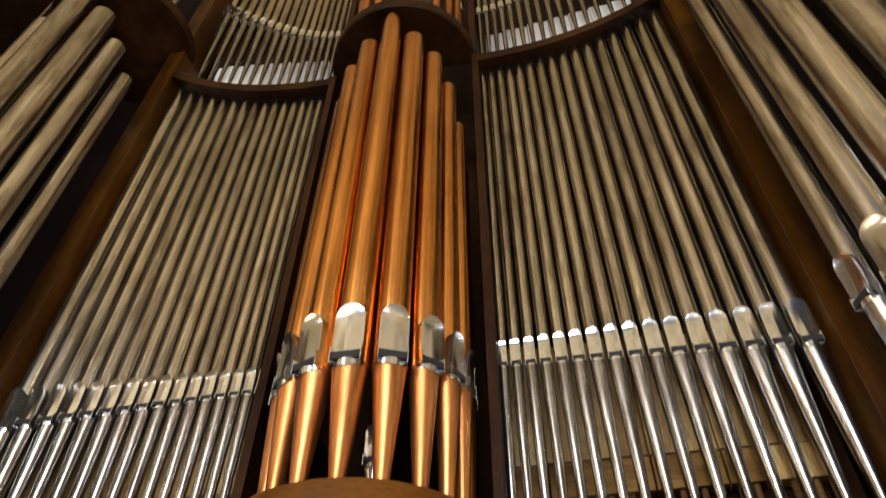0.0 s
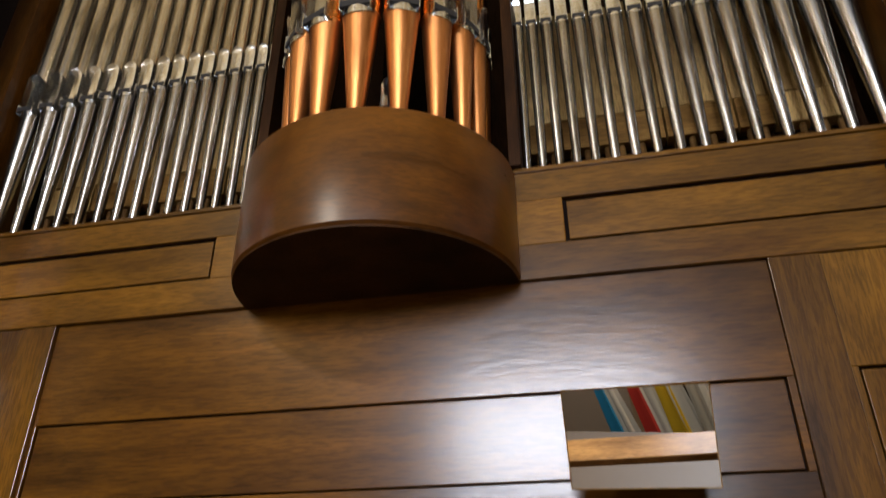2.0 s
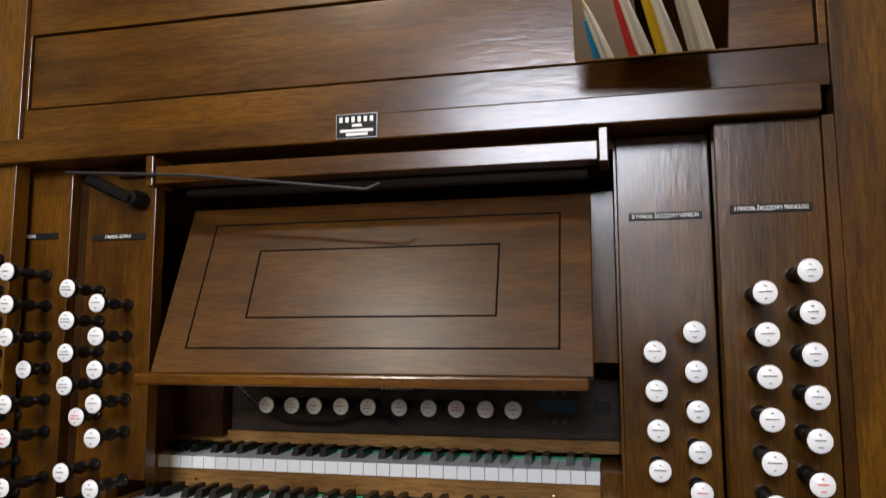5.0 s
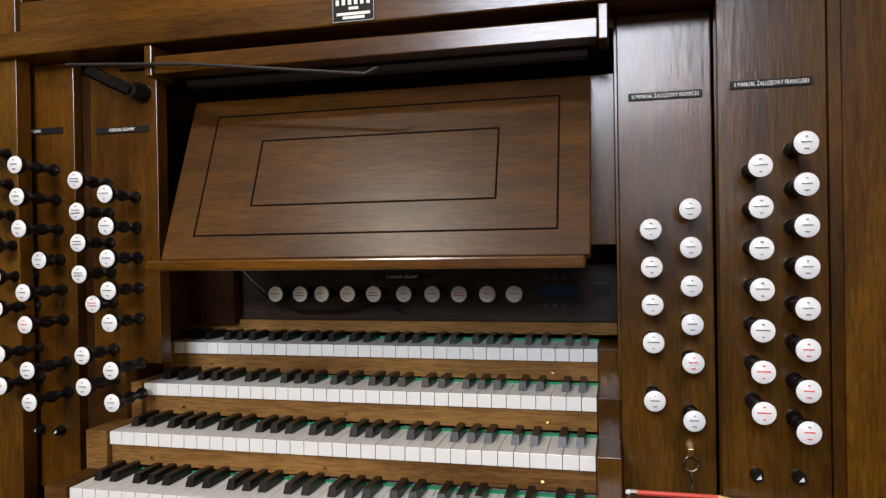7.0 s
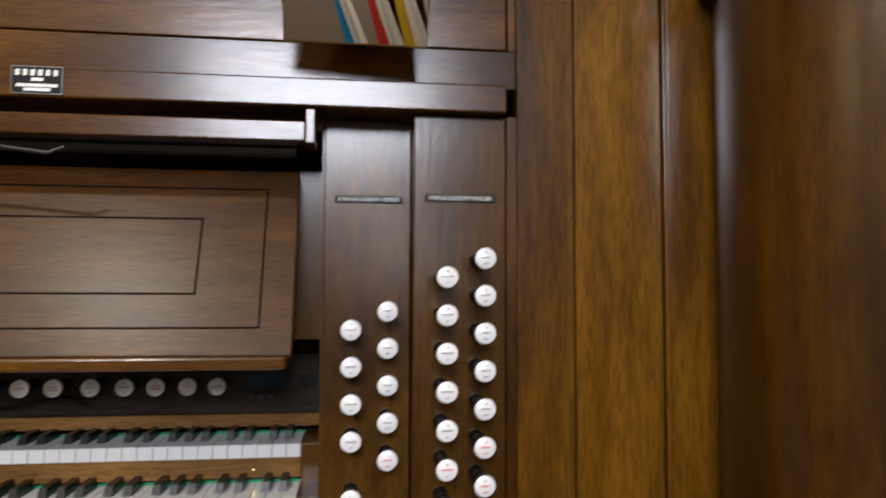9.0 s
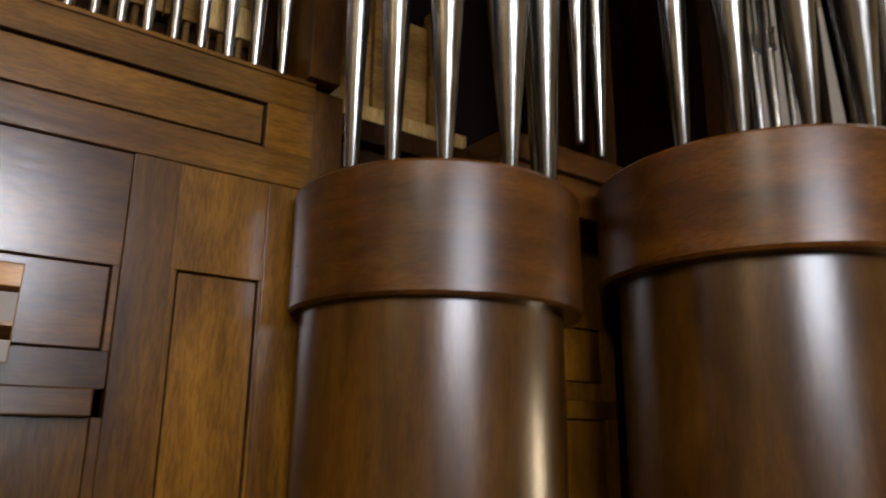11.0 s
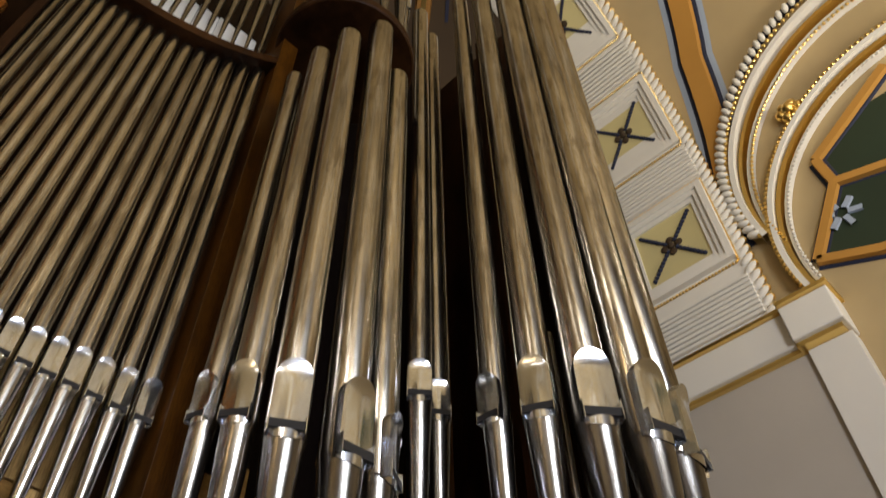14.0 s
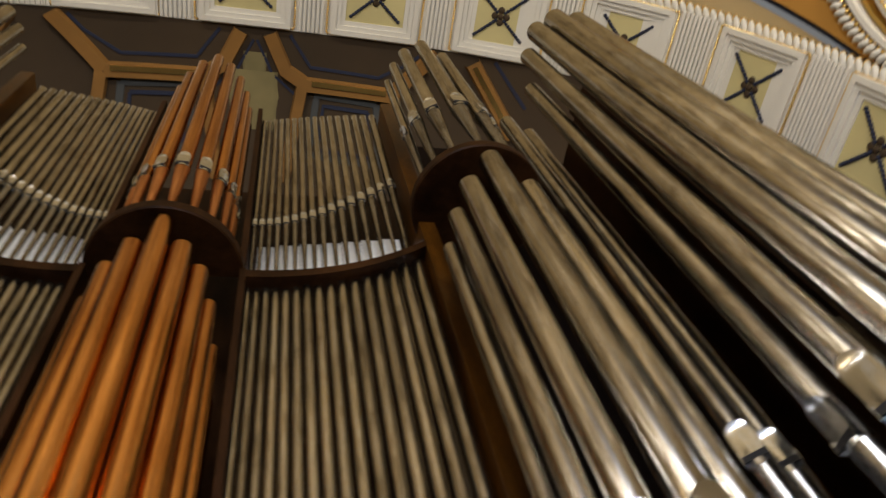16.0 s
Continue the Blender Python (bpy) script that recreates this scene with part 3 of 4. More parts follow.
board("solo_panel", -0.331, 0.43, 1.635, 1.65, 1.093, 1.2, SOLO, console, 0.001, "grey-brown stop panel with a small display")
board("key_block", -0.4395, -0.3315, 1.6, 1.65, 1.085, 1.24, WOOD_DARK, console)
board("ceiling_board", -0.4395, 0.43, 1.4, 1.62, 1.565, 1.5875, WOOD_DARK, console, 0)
board("front_board", -0.7, 0.73, 1.3, 1.33, 0.0, 0.79, WOOD_X, console)

# light pelmet over the music desk
pelmet = thing("desk_lamp_pelmet", "brown wooden lamp pelmet above the music desk", "lamp pelmet")
part("bar", box(-0.3265, 0.4075, 1.345, 1.385, 1.537, 1.567, 0.002), WOOD_X, pelmet)
for xa in (-0.342, 0.408):
    part("bracket", box(xa, xa + 0.0145, 1.34, 1.4, 1.533, 1.585, 0.002), WOOD_X, pelmet)
part("lamp_tube", add_tube(bmesh.new(), [(-0.3, 1.41, 1.535), (0.39, 1.41, 1.535)], 0.012), DARK_METAL, pelmet)

# music desk: sloping board with two routed frames
desk = thing("music_desk", "sloping brown wooden music desk with two routed rectangles", "music desk")
d0, d1 = Vector((0, 1.339, 1.2225)), Vector((0, 1.4535, 1.5085))
up = (d1 - d0).normalized()
L = (d1 - d0).length
slope = math.degrees(math.atan2(d1.y - d0.y, d1.z - d0.z))
DM = pose(0, d0.y, d0.z, -slope, 0, 0)


def desk_part(name, x0, x1, z0, z1, y0, y1, material, bevel=0.0015):
    ob = part(name, box(x0, x1, y0, y1, z0, z1, bevel), material, desk)
    ob.matrix_basis = DM
    return ob


outer, inner = (-0.264, 0.346, 0.0405, 0.2715), (-0.168, 0.2505, 0.0935, 0.2178)
desk_part("board", -0.316, 0.393, 0, L, 0, 0.018, WOOD_DESK, 0.002)
for xa, xb, za, zb in (outer, inner):
    for x0, x1, z0, z1 in ((xa, xb, za, za + 0.0032), (xa, xb, zb, zb + 0.0032), (xa, xa + 0.0032, za + 0.0033, zb - 0.0001), (xb - 0.0032, xb, za + 0.0026, zb - 0.0001)):
        desk_part("inlay_line", x0, x1, z0, z1, -0.0004, 0.001, GROOVE_SHADE_BLACK, 0)
part("ledge", box(-0.338, 0.386, 1.326, 1.375, 1.2035, 1.222, 0.004), WOOD_X, desk)

# four keyboards


def keyboard(front, z, label):
    kb = thing("manual_keyboard", label, "keyboard", "manuals", at=(0, front, z))
    w = 0.816 / 34
    names = "CDEFGAB"
    for i in range(34):
        x = -0.42 + i * w
        part("white_key", box(x + 0.0004, x + w - 0.0004, 0.0, 0.125, -0.022, 0.0, 0.0009), IVORY, kb)
        if names[i % 7] in "CDFGA" and i < 33:
            xb = x + w + {"C": -0.0025, "D": 0.0025, "F": -0.003, "G": 0.0, "A": 0.003}[names[i % 7]]
            bm = bmesh.new()
            a = [(xb - 0.0068, 0.037, 0.0005), (xb + 0.0068, 0.037, 0.0005), (xb + 0.0068, 0.125, 0.0005), (xb - 0.0068, 0.125, 0.0005),
                 (xb - 0.0053, 0.043, 0.015), (xb + 0.0053, 0.043, 0.015), (xb + 0.0053, 0.125, 0.016), (xb - 0.0053, 0.125, 0.016)]
            vs = [bm.verts.new(q) for q in a]
            for f in ((0, 1, 5, 4), (1, 2, 6, 5), (2, 3, 7, 6), (3, 0, 4, 7), (4, 5, 6, 7), (3, 2, 1, 0)):
                bm.faces.new([vs[q] for q in f])
            part("black_key", bm, EBONY, kb)
    part("felt", box(-0.42, 0.396, 0.1005, 0.104, -0.004, 0.004), FELT, kb, "green felt strip")
    part("key_slip", box(-0.42, 0.396, 0.006, 0.03, -0.056, -0.0225, 0.001), WOOD_MID, kb, "brown wooden key slip")
    part("cheek", box(0.397, 0.4325, -0.006, 0.12, -0.069, 0.002, 0.002), WOOD_OAK, kb)
    part("cheek", box(-0.4625, -0.421, -0.006, 0.12, -0.069, 0.002, 0.002), WOOD_MID, kb)
    for x in (-0.34, -0.027, 0.318):
        part("piston", lathe([(0.0, -0.004), (0.003, -0.0035), (0.0035, 0.0), (0.0025, 0.003)], 10), BRASS, kb, "brass button").matrix_basis = pose(x, 0.0055, -0.042, 90, 0, 0)
    return kb


for front, z in ((1.524, 1.058), (1.43, 0.995), (1.336, 0.93), (1.242, 0.8645)):
    keyboard(front, z, "white and black organ keyboard with a green felt strip")
part("nameboard", box(-0.4395, 0.429, 1.622, 1.634, 1.07, 1.0925, 0.001), WOOD_MID, console)

# draw stops: turned black stem with a white porcelain face


def stop_knob(label, stem, group):
    k = thing("stop_knob", label, "organ stop", group)
    q = stem
    rod = part("stem", lathe([(0.011, 0.0), (0.011, 0.004), (0.0075, 0.008), (0.006, 0.25 * q), (0.0095, 0.38 * q), (0.011, 0.46 * q), (0.0095, 0.54 * q), (0.006, 0.62 * q), (0.007, 0.72 * q), (0.0115, 0.8 * q), (0.0155, 0.88 * q), (0.0162, 0.95 * q), (0.0155, q)], 20), EBONY, k, smooth=True)
    rod.matrix_basis = pose(0, 0, 0, 90, 0, 0)
    disc = part("face", lathe([(0.0149, q + 0.0001), (0.0151, q + 0.0015), (0.0135, q + 0.0028), (0.0, q + 0.0034)], 24), PORCELAIN, k, "white porcelain face", True)
    disc.matrix_basis = pose(0, 0, 0, 90, 0, 0)
    return k


def name_bars(k, q, ink, rows):
    """Small printed lines on a stop's face."""
    for i, (w, z) in enumerate(rows):
        part("printed_line", box(-w / 2, w / 2, -q - 0.0046, -q - 0.0035, z - 0.0007, z + 0.0007), ink, k)


LINES = (((0.004, 0.0085), (0.017, 0.001), (0.003, -0.008)), ((0.004, 0.009), (0.016, 0.0025), (0.018, -0.0025), (0.003, -0.009)), ((0.003, 0.008), (0.013, 0.001), (0.006, -0.0075)))
proto = {}


def place_stop(x, y_board, z, stem, red, style, group):
    key = (stem, red, style)
    m = pose(x, y_board, z)
    if key in proto:
        return copy_thing(proto[key], m)
    k = stop_knob("black turned draw stop with a white face and " + ("red" if red else "dark") + " lettering", stem, group)
    name_bars(k, stem, INK_RED if red else INK_GREY, LINES[style])
    k.matrix_basis = m
    proto[key] = k
    return k


# columns: x, board, top z, step, how many, stem, x drift per step, first red one, last gap
COLUMNS = ((0.478, 1.42, 1.2573, 0.0548, 4, 0.06, 0.0005, 9, 0.0846), (0.5325, 1.42, 1.2852, 0.0551, 5, 0.06, 0.0003, 4, 0.0832),
           (0.613, 1.366, 1.3358, 0.0538, 7, 0.08, 0.0, 5, 0), (0.668, 1.366, 1.363, 0.0533, 8, 0.08, -0.0002, 5, 0),
           (-0.4147, 1.41, 1.3362, 0.055, 5, 0.08, 0.0011, 9, 0.081), (-0.4733, 1.41, 1.3616, 0.054, 5, 0.08, 0.0015, 4, 0.086),
           (-0.581, 1.403, 1.391, 0.0555, 6, 0.09, 0.003, 5, 0.079), (-0.642, 1.403, 1.418, 0.0555, 6, 0.09, 0.003, 5, 0.079))
PUSHED = ((5, 4), (6, 3))     # drawn less far than the rest
count = 0
for c, (x, yb, z, dz, n, stem, drift, red, tail) in enumerate(COLUMNS):
    for k in range(n):
        place_stop(x + drift * k, yb, z - dz * k, 0.05 if (c, k) in PUSHED else stem, k >= red, (count * 2 + k) % 3, "draw stops")
        count += 1
    if tail:
        for k in range(2 if x < 0 else 1):
            place_stop(x + drift * (n + k), yb, z - dz * (n - 1) - tail - dz * k, stem, False, 2, "draw stops")
for k, x in enumerate((-0.2293, -0.1768, -0.1315, -0.0777, -0.0243, 0.0362, 0.0917, 0.1434, 0.1968, 0.2466)):
    place_stop(x, 1.635, 1.148, 0.052, k in (7, 8), k % 3, "draw stops")

# small black buttons under the stops
for x, y in ((0.6165, 1.366), (0.671, 1.366), (-0.62, 1.403), (-0.575, 1.403)):
    b = thing("push_button", "small black push button with a white mark", "button", "push buttons")
    part("knob", lathe([(0.009, 0.0), (0.009, 0.006), (0.0075, 0.01), (0.0075, 0.016), (0.006, 0.018)], 16), EBONY, b, smooth=True).matrix_basis = pose(0, 0, 0, 90, 0, 0)
    part("mark", prism([(-0.003, -0.003), (0.004, -0.002), (0.003, 0.004)], -0.0188, -0.0181), PORCELAIN, b)
    b.location = (x, y, 0.909)

# key with a ring, and a pencil
key = thing("lock_key", "small steel key with a ring in the jamb lock", "key")
part("shank", box(-0.005, 0.005, -0.02, 0.0, 0.0, 0.012, 0.001), BRASS, key)
ring = [(0.011 * math.cos(a), -0.017, -0.011 + 0.011 * math.sin(a)) for a in [2 * math.pi * i / 20 for i in range(21)]]
part("ring", add_tube(bmesh.new(), ring, 0.0012, 6), TIN_BRIGHT, key, smooth=True)
key.location = (0.533, 1.42, 0.918)
part("tag", box(-0.0015, 0.0015, -0.0185, -0.016, -0.05, -0.022), TIN_BRIGHT, key)
part("jamb_shelf", box(0.437, 0.71, 1.33, 1.3655, 0.862, 0.875, 0.002), WOOD_OAK, console)
pencil = thing("pencil", "sharpened red pencil lying on the jamb shelf", "pencil")
for name, prof, m in (("shaft", [(0.0036, 0.016), (0.0036, 0.125)], PENCIL_RED), ("tip", [(0.0036, 0.1251), (0.0008, 0.142)], WOOD_PALE), ("ferrule", [(0.0038, 0.006), (0.0038, 0.0159)], TIN_BRIGHT), ("eraser", [(0.0034, 0.0), (0.0036, 0.0059)], PORCELAIN)):
    part(name, lathe(prof, 6), m, pencil).matrix_basis = pose(0, 0, 0, 0, 90, 0)
pencil.matrix_basis = pose(0.437, 1.345, 0.879, 0, 0, 0)

# labels over the stop columns


def label_plate(text, x0, x1, y, z, h=0.0115, size=0.0085, used=0.9):
    p = thing("label_plate", "narrow black label plate with white capitals", "label", "stop labels")
    part("plate", box(x0, x1, y - 0.0025, y - 0.0002, z - h / 2, z + h / 2, 0.0006), LABEL_BLACK, p)
    lettering("lettering", text, size, pose((x0 + x1) / 2, y - 0.0027, z, 90), INK_WHITE, p, width=used * (x1 - x0))
    return p


label_plate("III MANUA\u0141 \u017bALUZJOWY NIEMIECKI", 0.4505, 0.558, 1.42, 1.461)
label_plate("II MANUA\u0141 \u017bALUZJOWY FRANCUSKI", 0.589, 0.6965, 1.366, 1.4585)
label_plate("I MANUA\u0141 G\u0141\u00d3WNY", -0.4945, -0.3845, 1.41, 1.4585, used=0.48)
label_plate("PEDA\u0141", -0.677, -0.561, 1.403, 1.4635, used=0.2)
label_plate("IV MANUA\u0141 SOLOWY", -0.042, 0.0775, 1.635, 1.178, used=0.55)

# maker's plate: unreadable lines only
plate = thing("makers_plate", "small black plate with silver lines on the ledge", "plate")
part("plate", box(0.001, 0.07, FY - 0.0225, FY - 0.0202, 1.591, 1.631, 0.001), LABEL_BLACK, plate)
part("border", add_box(add_box(add_box(box(0.001, 0.07, FY - 0.0232, FY - 0.0226, 1.6295, 1.631), 0.001, 0.07, FY - 0.0232, FY - 0.0226, 1.591, 1.5925), 0.001, 0.0025, FY - 0.0232, FY - 0.0226, 1.5926, 1.6294), 0.0685, 0.07, FY - 0.0232, FY - 0.0226, 1.5926, 1.6294), TIN_BRIGHT, plate)
for k in range(6):
    part("bar", box(0.0065 + 0.0102 * k, 0.012 + 0.0102 * k, FY - 0.0232, FY - 0.0227, 1.6175, 1.626), INK_WHITE, plate)
for xa, xb, z in ((0.028, 0.044, 1.612), (0.008, 0.063, 1.6035), (0.018, 0.054, 1.5975)):
    part("bar", box(xa, xb, FY - 0.0232, FY - 0.0227, z - 0.0022, z + 0.0022), INK_WHITE, plate)

# display and buttons on the solo panel
display = thing("display_unit", "small dark blue display with round buttons", "display")
part("screen", box(0.291, 0.356, 1.632, 1.6348, 1.139, 1.163, 0.0005), GLASS_BLUE, display)
for k in range(3):
    for z in (1.177, 1.123):
        part("button", lathe([(0.0055, 0.0), (0.0055, 0.003), (0.004, 0.0045)], 12), DARK_METAL, display).matrix_basis = pose(0.299 + 0.0175 * k, 1.6349, z, 90)
part("socket", box(0.386, 0.417, 1.632, 1.6348, 1.139, 1.163), LABEL_BLACK, display)

# reading lamp on a thin arm, and its cable
lampob = thing("gooseneck_lamp", "black desk lamp on a thin grey rod", "lamp")
part("base", lathe([(0.016, 0.0), (0.016, 0.02), (0.011, 0.035)], 20), EBONY, lampob, smooth=True).matrix_basis = pose(-0.395, 1.4099, 1.522, 90)
part("head", add_tube(bmesh.new(), [(-0.4, 1.378, 1.522), (-0.425, 1.36, 1.535), (-0.455, 1.34, 1.553)], 0.011), EBONY, lampob, smooth=True)
part("rod", add_tube(bmesh.new(), [(-0.49, 1.331, 1.562), (-0.25, 1.3315, 1.545), (0.02, 1.332, 1.511), (0.055, 1.332, 1.507), (0.075, 1.335, 1.516)], 0.0028), DARK_METAL, lampob, smooth=True)
cable = thing("cable", "thin black cable with a plug lying over the keys", "cable")
part("wire", add_tube(bmesh.new(), [(-0.33, 1.625, 1.2), (-0.29, 1.618, 1.165), (-0.24, 1.615, 1.125), (-0.19, 1.615, 1.111), (-0.1, 1.615, 1.112), (-0.05, 1.615, 1.124), (-0.01, 1.615, 1.127)], 0.0032), EBONY, cable, smooth=True)
part("plug", add_tube(bmesh.new(), [(-0.01, 1.615, 1.127), (0.012, 1.612, 1.12), (0.02, 1.61, 1.113)], 0.005), EBONY, cable, smooth=True)

# player's mirror on a bracket
mirror = thing("players_mirror", "rectangular mirror with a thin brass edge, tilted on a bracket", "mirror")
MC, MU, MV = Vector((0.479, 1.2445, 1.7255)), Vector((0.198, -0.0285, -0.0105)).normalized(), Vector((0.0, -0.06, 0.125)).normalized()
MN = MU.cross(MV).normalized()
MV = MN.cross(MU)
MM = Matrix(((MU.x, -MN.x, MV.x, MC.x), (MU.y, -MN.y, MV.y, MC.y), (MU.z, -MN.z, MV.z, MC.z), (0, 0, 0, 1)))
part("glass", box(-0.1, 0.1, 0.0, 0.0035, -0.069, 0.069, 0.0), MIRROR, mirror).matrix_basis = MM
part("frame", add_box(add_box(add_box(box(-0.1015, -0.1001, -0.0006, 0.005, -0.0705, 0.0705), 0.1001, 0.1015, -0.0006, 0.005, -0.0705, 0.0705), -0.1, 0.1, -0.0006, 0.005, 0.0691, 0.0705), -0.1, 0.1, -0.0006, 0.005, -0.0705, -0.0691), BRASS, mirror).matrix_basis = MM
part("back", box(-0.099, 0.099, 0.0036, 0.009, -0.068, 0.068), DARK_METAL, mirror).matrix_basis = MM
part("bracket", box(0.45, 0.51, 1.27, 1.3695, 1.70, 1.76, 0.002), DARK_METAL, mirror)

# ---------------- church ----------------
ZS, ZC, HALF = 5.3, 9.2, 4.38
YB, YF = 1.66, 0.8


def arch_point(th, grow=0.0):
    c, s = math.cos(th), math.sin(th)
    x = (HALF + grow) * math.copysign(abs(c) ** (2 / 3), c)
    return Vector((AX + x, 0, ZS + (ZC + grow - ZS) * max(s, 0) ** (2 / 3)))


def arch_line(grow=0.0, low=4.75, n=240):
    """Evenly spaced points along the arch from the right impost over the crown to the left."""
    raw = [Vector((AX + HALF + grow, 0, low))] + [arch_point(math.pi * k / 400, grow) for k in range(401)] + [Vector((AX - HALF - grow, 0, low))]
    acc = [0.0]
    for a, b in zip(raw, raw[1:]):
        acc.append(acc[-1] + (b - a).length)
    out, j = [], 0
    for k in range(n + 1):
        s = acc[-1] * k / n
        while j < len(acc) - 2 and acc[j + 1] < s:
            j += 1
        f = (s - acc[j]) / max(acc[j + 1] - acc[j], 1e-9)
        out.append(raw[j].lerp(raw[j + 1], f))
    return out, acc[-1]


def sweep(line, ys):
    bm = bmesh.new()
    rows = [[bm.verts.new((p.x, y, p.z)) for y in ys] for p in line]
    for a, b in zip(rows, rows[1:]):
        for k in range(len(ys) - 1):
            bm.faces.new((a[k], b[k], b[k + 1], a[k + 1]))
    return bm


arch = thing("chancel_arch", "white stucco arch with coffers and gilded mouldings", "arch", kind="structure")
line, arc_len = arch_line()
part("soffit", sweep(line, (YF, YB)), WALL_WHITE, arch, smooth=True)
outer_line, _ = arch_line(0.35)
bm = bmesh.new()
for y in (YF, YB):
    a = [bm.verts.new((p.x, y, p.z)) for p in line]
    b = [bm.verts.new((p.x, y, p.z)) for p in outer_line]
    for i in range(len(a) - 1):
        bm.faces.new((a[i], a[i + 1], b[i + 1], b[i]))
part("face", bm, WALL_WHITE, arch)
nave = thing("nave_vault", "ochre painted nave vault", "vault", kind="structure")
big, _ = arch_line(0.1, -4.0)
part("vault", sweep(big, (YF - 0.0005, -3.0, -7.0, -14.0, -28.0)), WALL_YELLOW, nave, smooth=True)
bm = bmesh.new()
bm.faces.new([bm.verts.new((p.x, -28.0, p.z)) for p in big])
part("end_wall", bm, WALL_YELLOW, nave)
# unseen bands added to streak the pipes' reflections; brown beside white paints shade
for y0, y1, g, m in ((-3.1, -2.7, 0.07, WALL_WHITE), (-3.35, -3.1005, 0.085, BROWN_PAINT), (-6.2, -5.7, 0.07, WALL_WHITE), (-6.5, -6.2005, 0.085, BROWN_PAINT), (-9.4, -8.8, 0.07, WALL_WHITE), (-12.6, -12.0, 0.07, WALL_WHITE)):
    band, _ = arch_line(g, 4.75)
    part("transverse_band", sweep(band, (y0, y1)), m, nave, smooth=True)
# unseen brown strips, added for the same reflections
for xa, xb in ((-2.9, -2.5), (-1.25, -1.0), (1.1, 1.35), (2.6, 3.0)):
    bm = bmesh.new()
    vs = [bm.verts.new((x, y, ZS + (ZC + 0.1 - ZS) * (1 - (abs(x - AX) / (HALF + 0.1)) ** 3) ** (1 / 3) - 0.03)) for y in (-2.6, -14.0) for x in (xa, xb)]
    bm.faces.new((vs[0], vs[1], vs[3], vs[2]))
    part("painted_band", bm, BROWN_PAINT, nave)


def frame_at(s):
    """Place on the soffit at the length s, with axes along the arch, along y and inwards."""
    f = s / arc_len * (len(line) - 1)
    i = min(int(f), len(line) - 2)
    p = line[i].lerp(line[i + 1], f - i)
    t = (line[i + 1] - line[i]).normalized()
    inward = Vector((0, 1, 0)).cross(t).normalized()
    if inward.dot(Vector((AX, 0, 6.0)) - p) < 0:
        inward = -inward
    y = (YF + YB) / 2
    yax = inward.cross(t)
    return Matrix(((t.x, yax.x, inward.x, p.x), (t.y, yax.y, inward.y, y), (t.z, yax.z, inward.z, p.z), (0, 0, 0, 1)))


def ring_frame(bm, a, b, w, z0, z1):
    """A rectangular border of width w round the half sizes a, b."""
    add_box(bm, -a - w, a + w, b, b + w, z0, z1)
    add_box(bm, -a - w, a + w, -b - w, -b, z0, z1)
    add_box(bm, -a - w, -a, -b, b, z0, z1)
    add_box(bm, a, a + w, -b, b, z0, z1)
    return bm


def bead_row(bm, p, q, n, r):
    for k in range(n):
        c = Vector(p).lerp(Vector(q), (k + 0.5) / n)
        m = Matrix.Translation(c) @ Matrix.Diagonal((r, r, r, 1))
        bmesh.ops.create_icosphere(bm, subdivisions=1, radius=1.0, matrix=m)
    return bm


def coffer():
    c = thing("arch_coffer", "square white coffer with a dark cross on pale yellow", "coffer", "arch coffers")
    part("frame", ring_frame(ring_frame(ring_frame(bmesh.new(), 0.38, 0.355, 0.05, 0.0, 0.06), 0.335, 0.31, 0.0445, 0.0, 0.04), 0.29, 0.265, 0.0445, 0.0, 0.02), WALL_WHITE, c)
    part("panel", box(-0.2895, 0.2895, -0.2645, 0.2645, 0.001, 0.006), PALE_YELLOW, c)
    bm = bmesh.new()
    for sx, sy in ((1, 1), (1, -1), (-1, 1), (-1, -1)):
        bead_row(bm, (0.03 * sx, 0.03 * sy, 0.012), (0.25 * sx, 0.225 * sy, 0.012), 9, 0.02)
    part("cross", bm, BLUE_LINE, c, "dark beaded diagonal cross")["kind"] = "stuff"
    bm = bmesh.new()
    for a in range(4):
        m = Matrix.Translation((0.06 * math.cos(a * math.pi / 2), 0.06 * math.sin(a * math.pi / 2), 0.012)) @ Matrix.Diagonal((0.035, 0.035, 0.012, 1))
        bmesh.ops.create_icosphere(bm, subdivisions=2, radius=1.0, matrix=m)
    bmesh.ops.create_icosphere(bm, subdivisions=2, radius=1.0, matrix=Matrix.Translation((0, 0, 0.016)) @ Matrix.Diagonal((0.03, 0.03, 0.02, 1)))
    part("flower", bm, BROWN_PAINT, c, "small brown flower", True)
    return c


# coffers along the arch: places across the nave, from the right impost to the crown
stops_at = []
for cx, cz in ((4.436, 5.76), (4.278, 7.14), (3.63, 8.3), (2.544, 8.953), (1.31, 9.18)):
    near = min(range(len(line)), key=lambda i: (line[i] - Vector((cx, 0, cz))).length)
    stops_at.append(arc_len * near / (len(line) - 1))
stops_at = stops_at + [arc_len / 2] + [arc_len - v for v in stops_at]
first = coffer()
first.matrix_basis = frame_at(stops_at[0])
for s in stops_at[1:]:
    copy_thing(first, frame_at(s))
bm = bmesh.new()
for v in stops_at:
    for e in (-0.47, 0.47):
        m = frame_at(v + e)
        for k in range(30):
            c = m @ Vector((0, -0.4 + 0.8 * (k + 0.5) / 30, 0.012))
            bmesh.ops.create_icosphere(bm, subdivisions=1, radius=0.013, matrix=Matrix.Translation(c))
    for k in range(34):
        m = frame_at(v - 0.47 + 0.94 * (k + 0.5) / 34)
        for e in (-0.405, 0.405):
            bmesh.ops.create_icosphere(bm, subdivisions=1, radius=0.013, matrix=Matrix.Translation(m @ Vector((0, e, 0.012))))
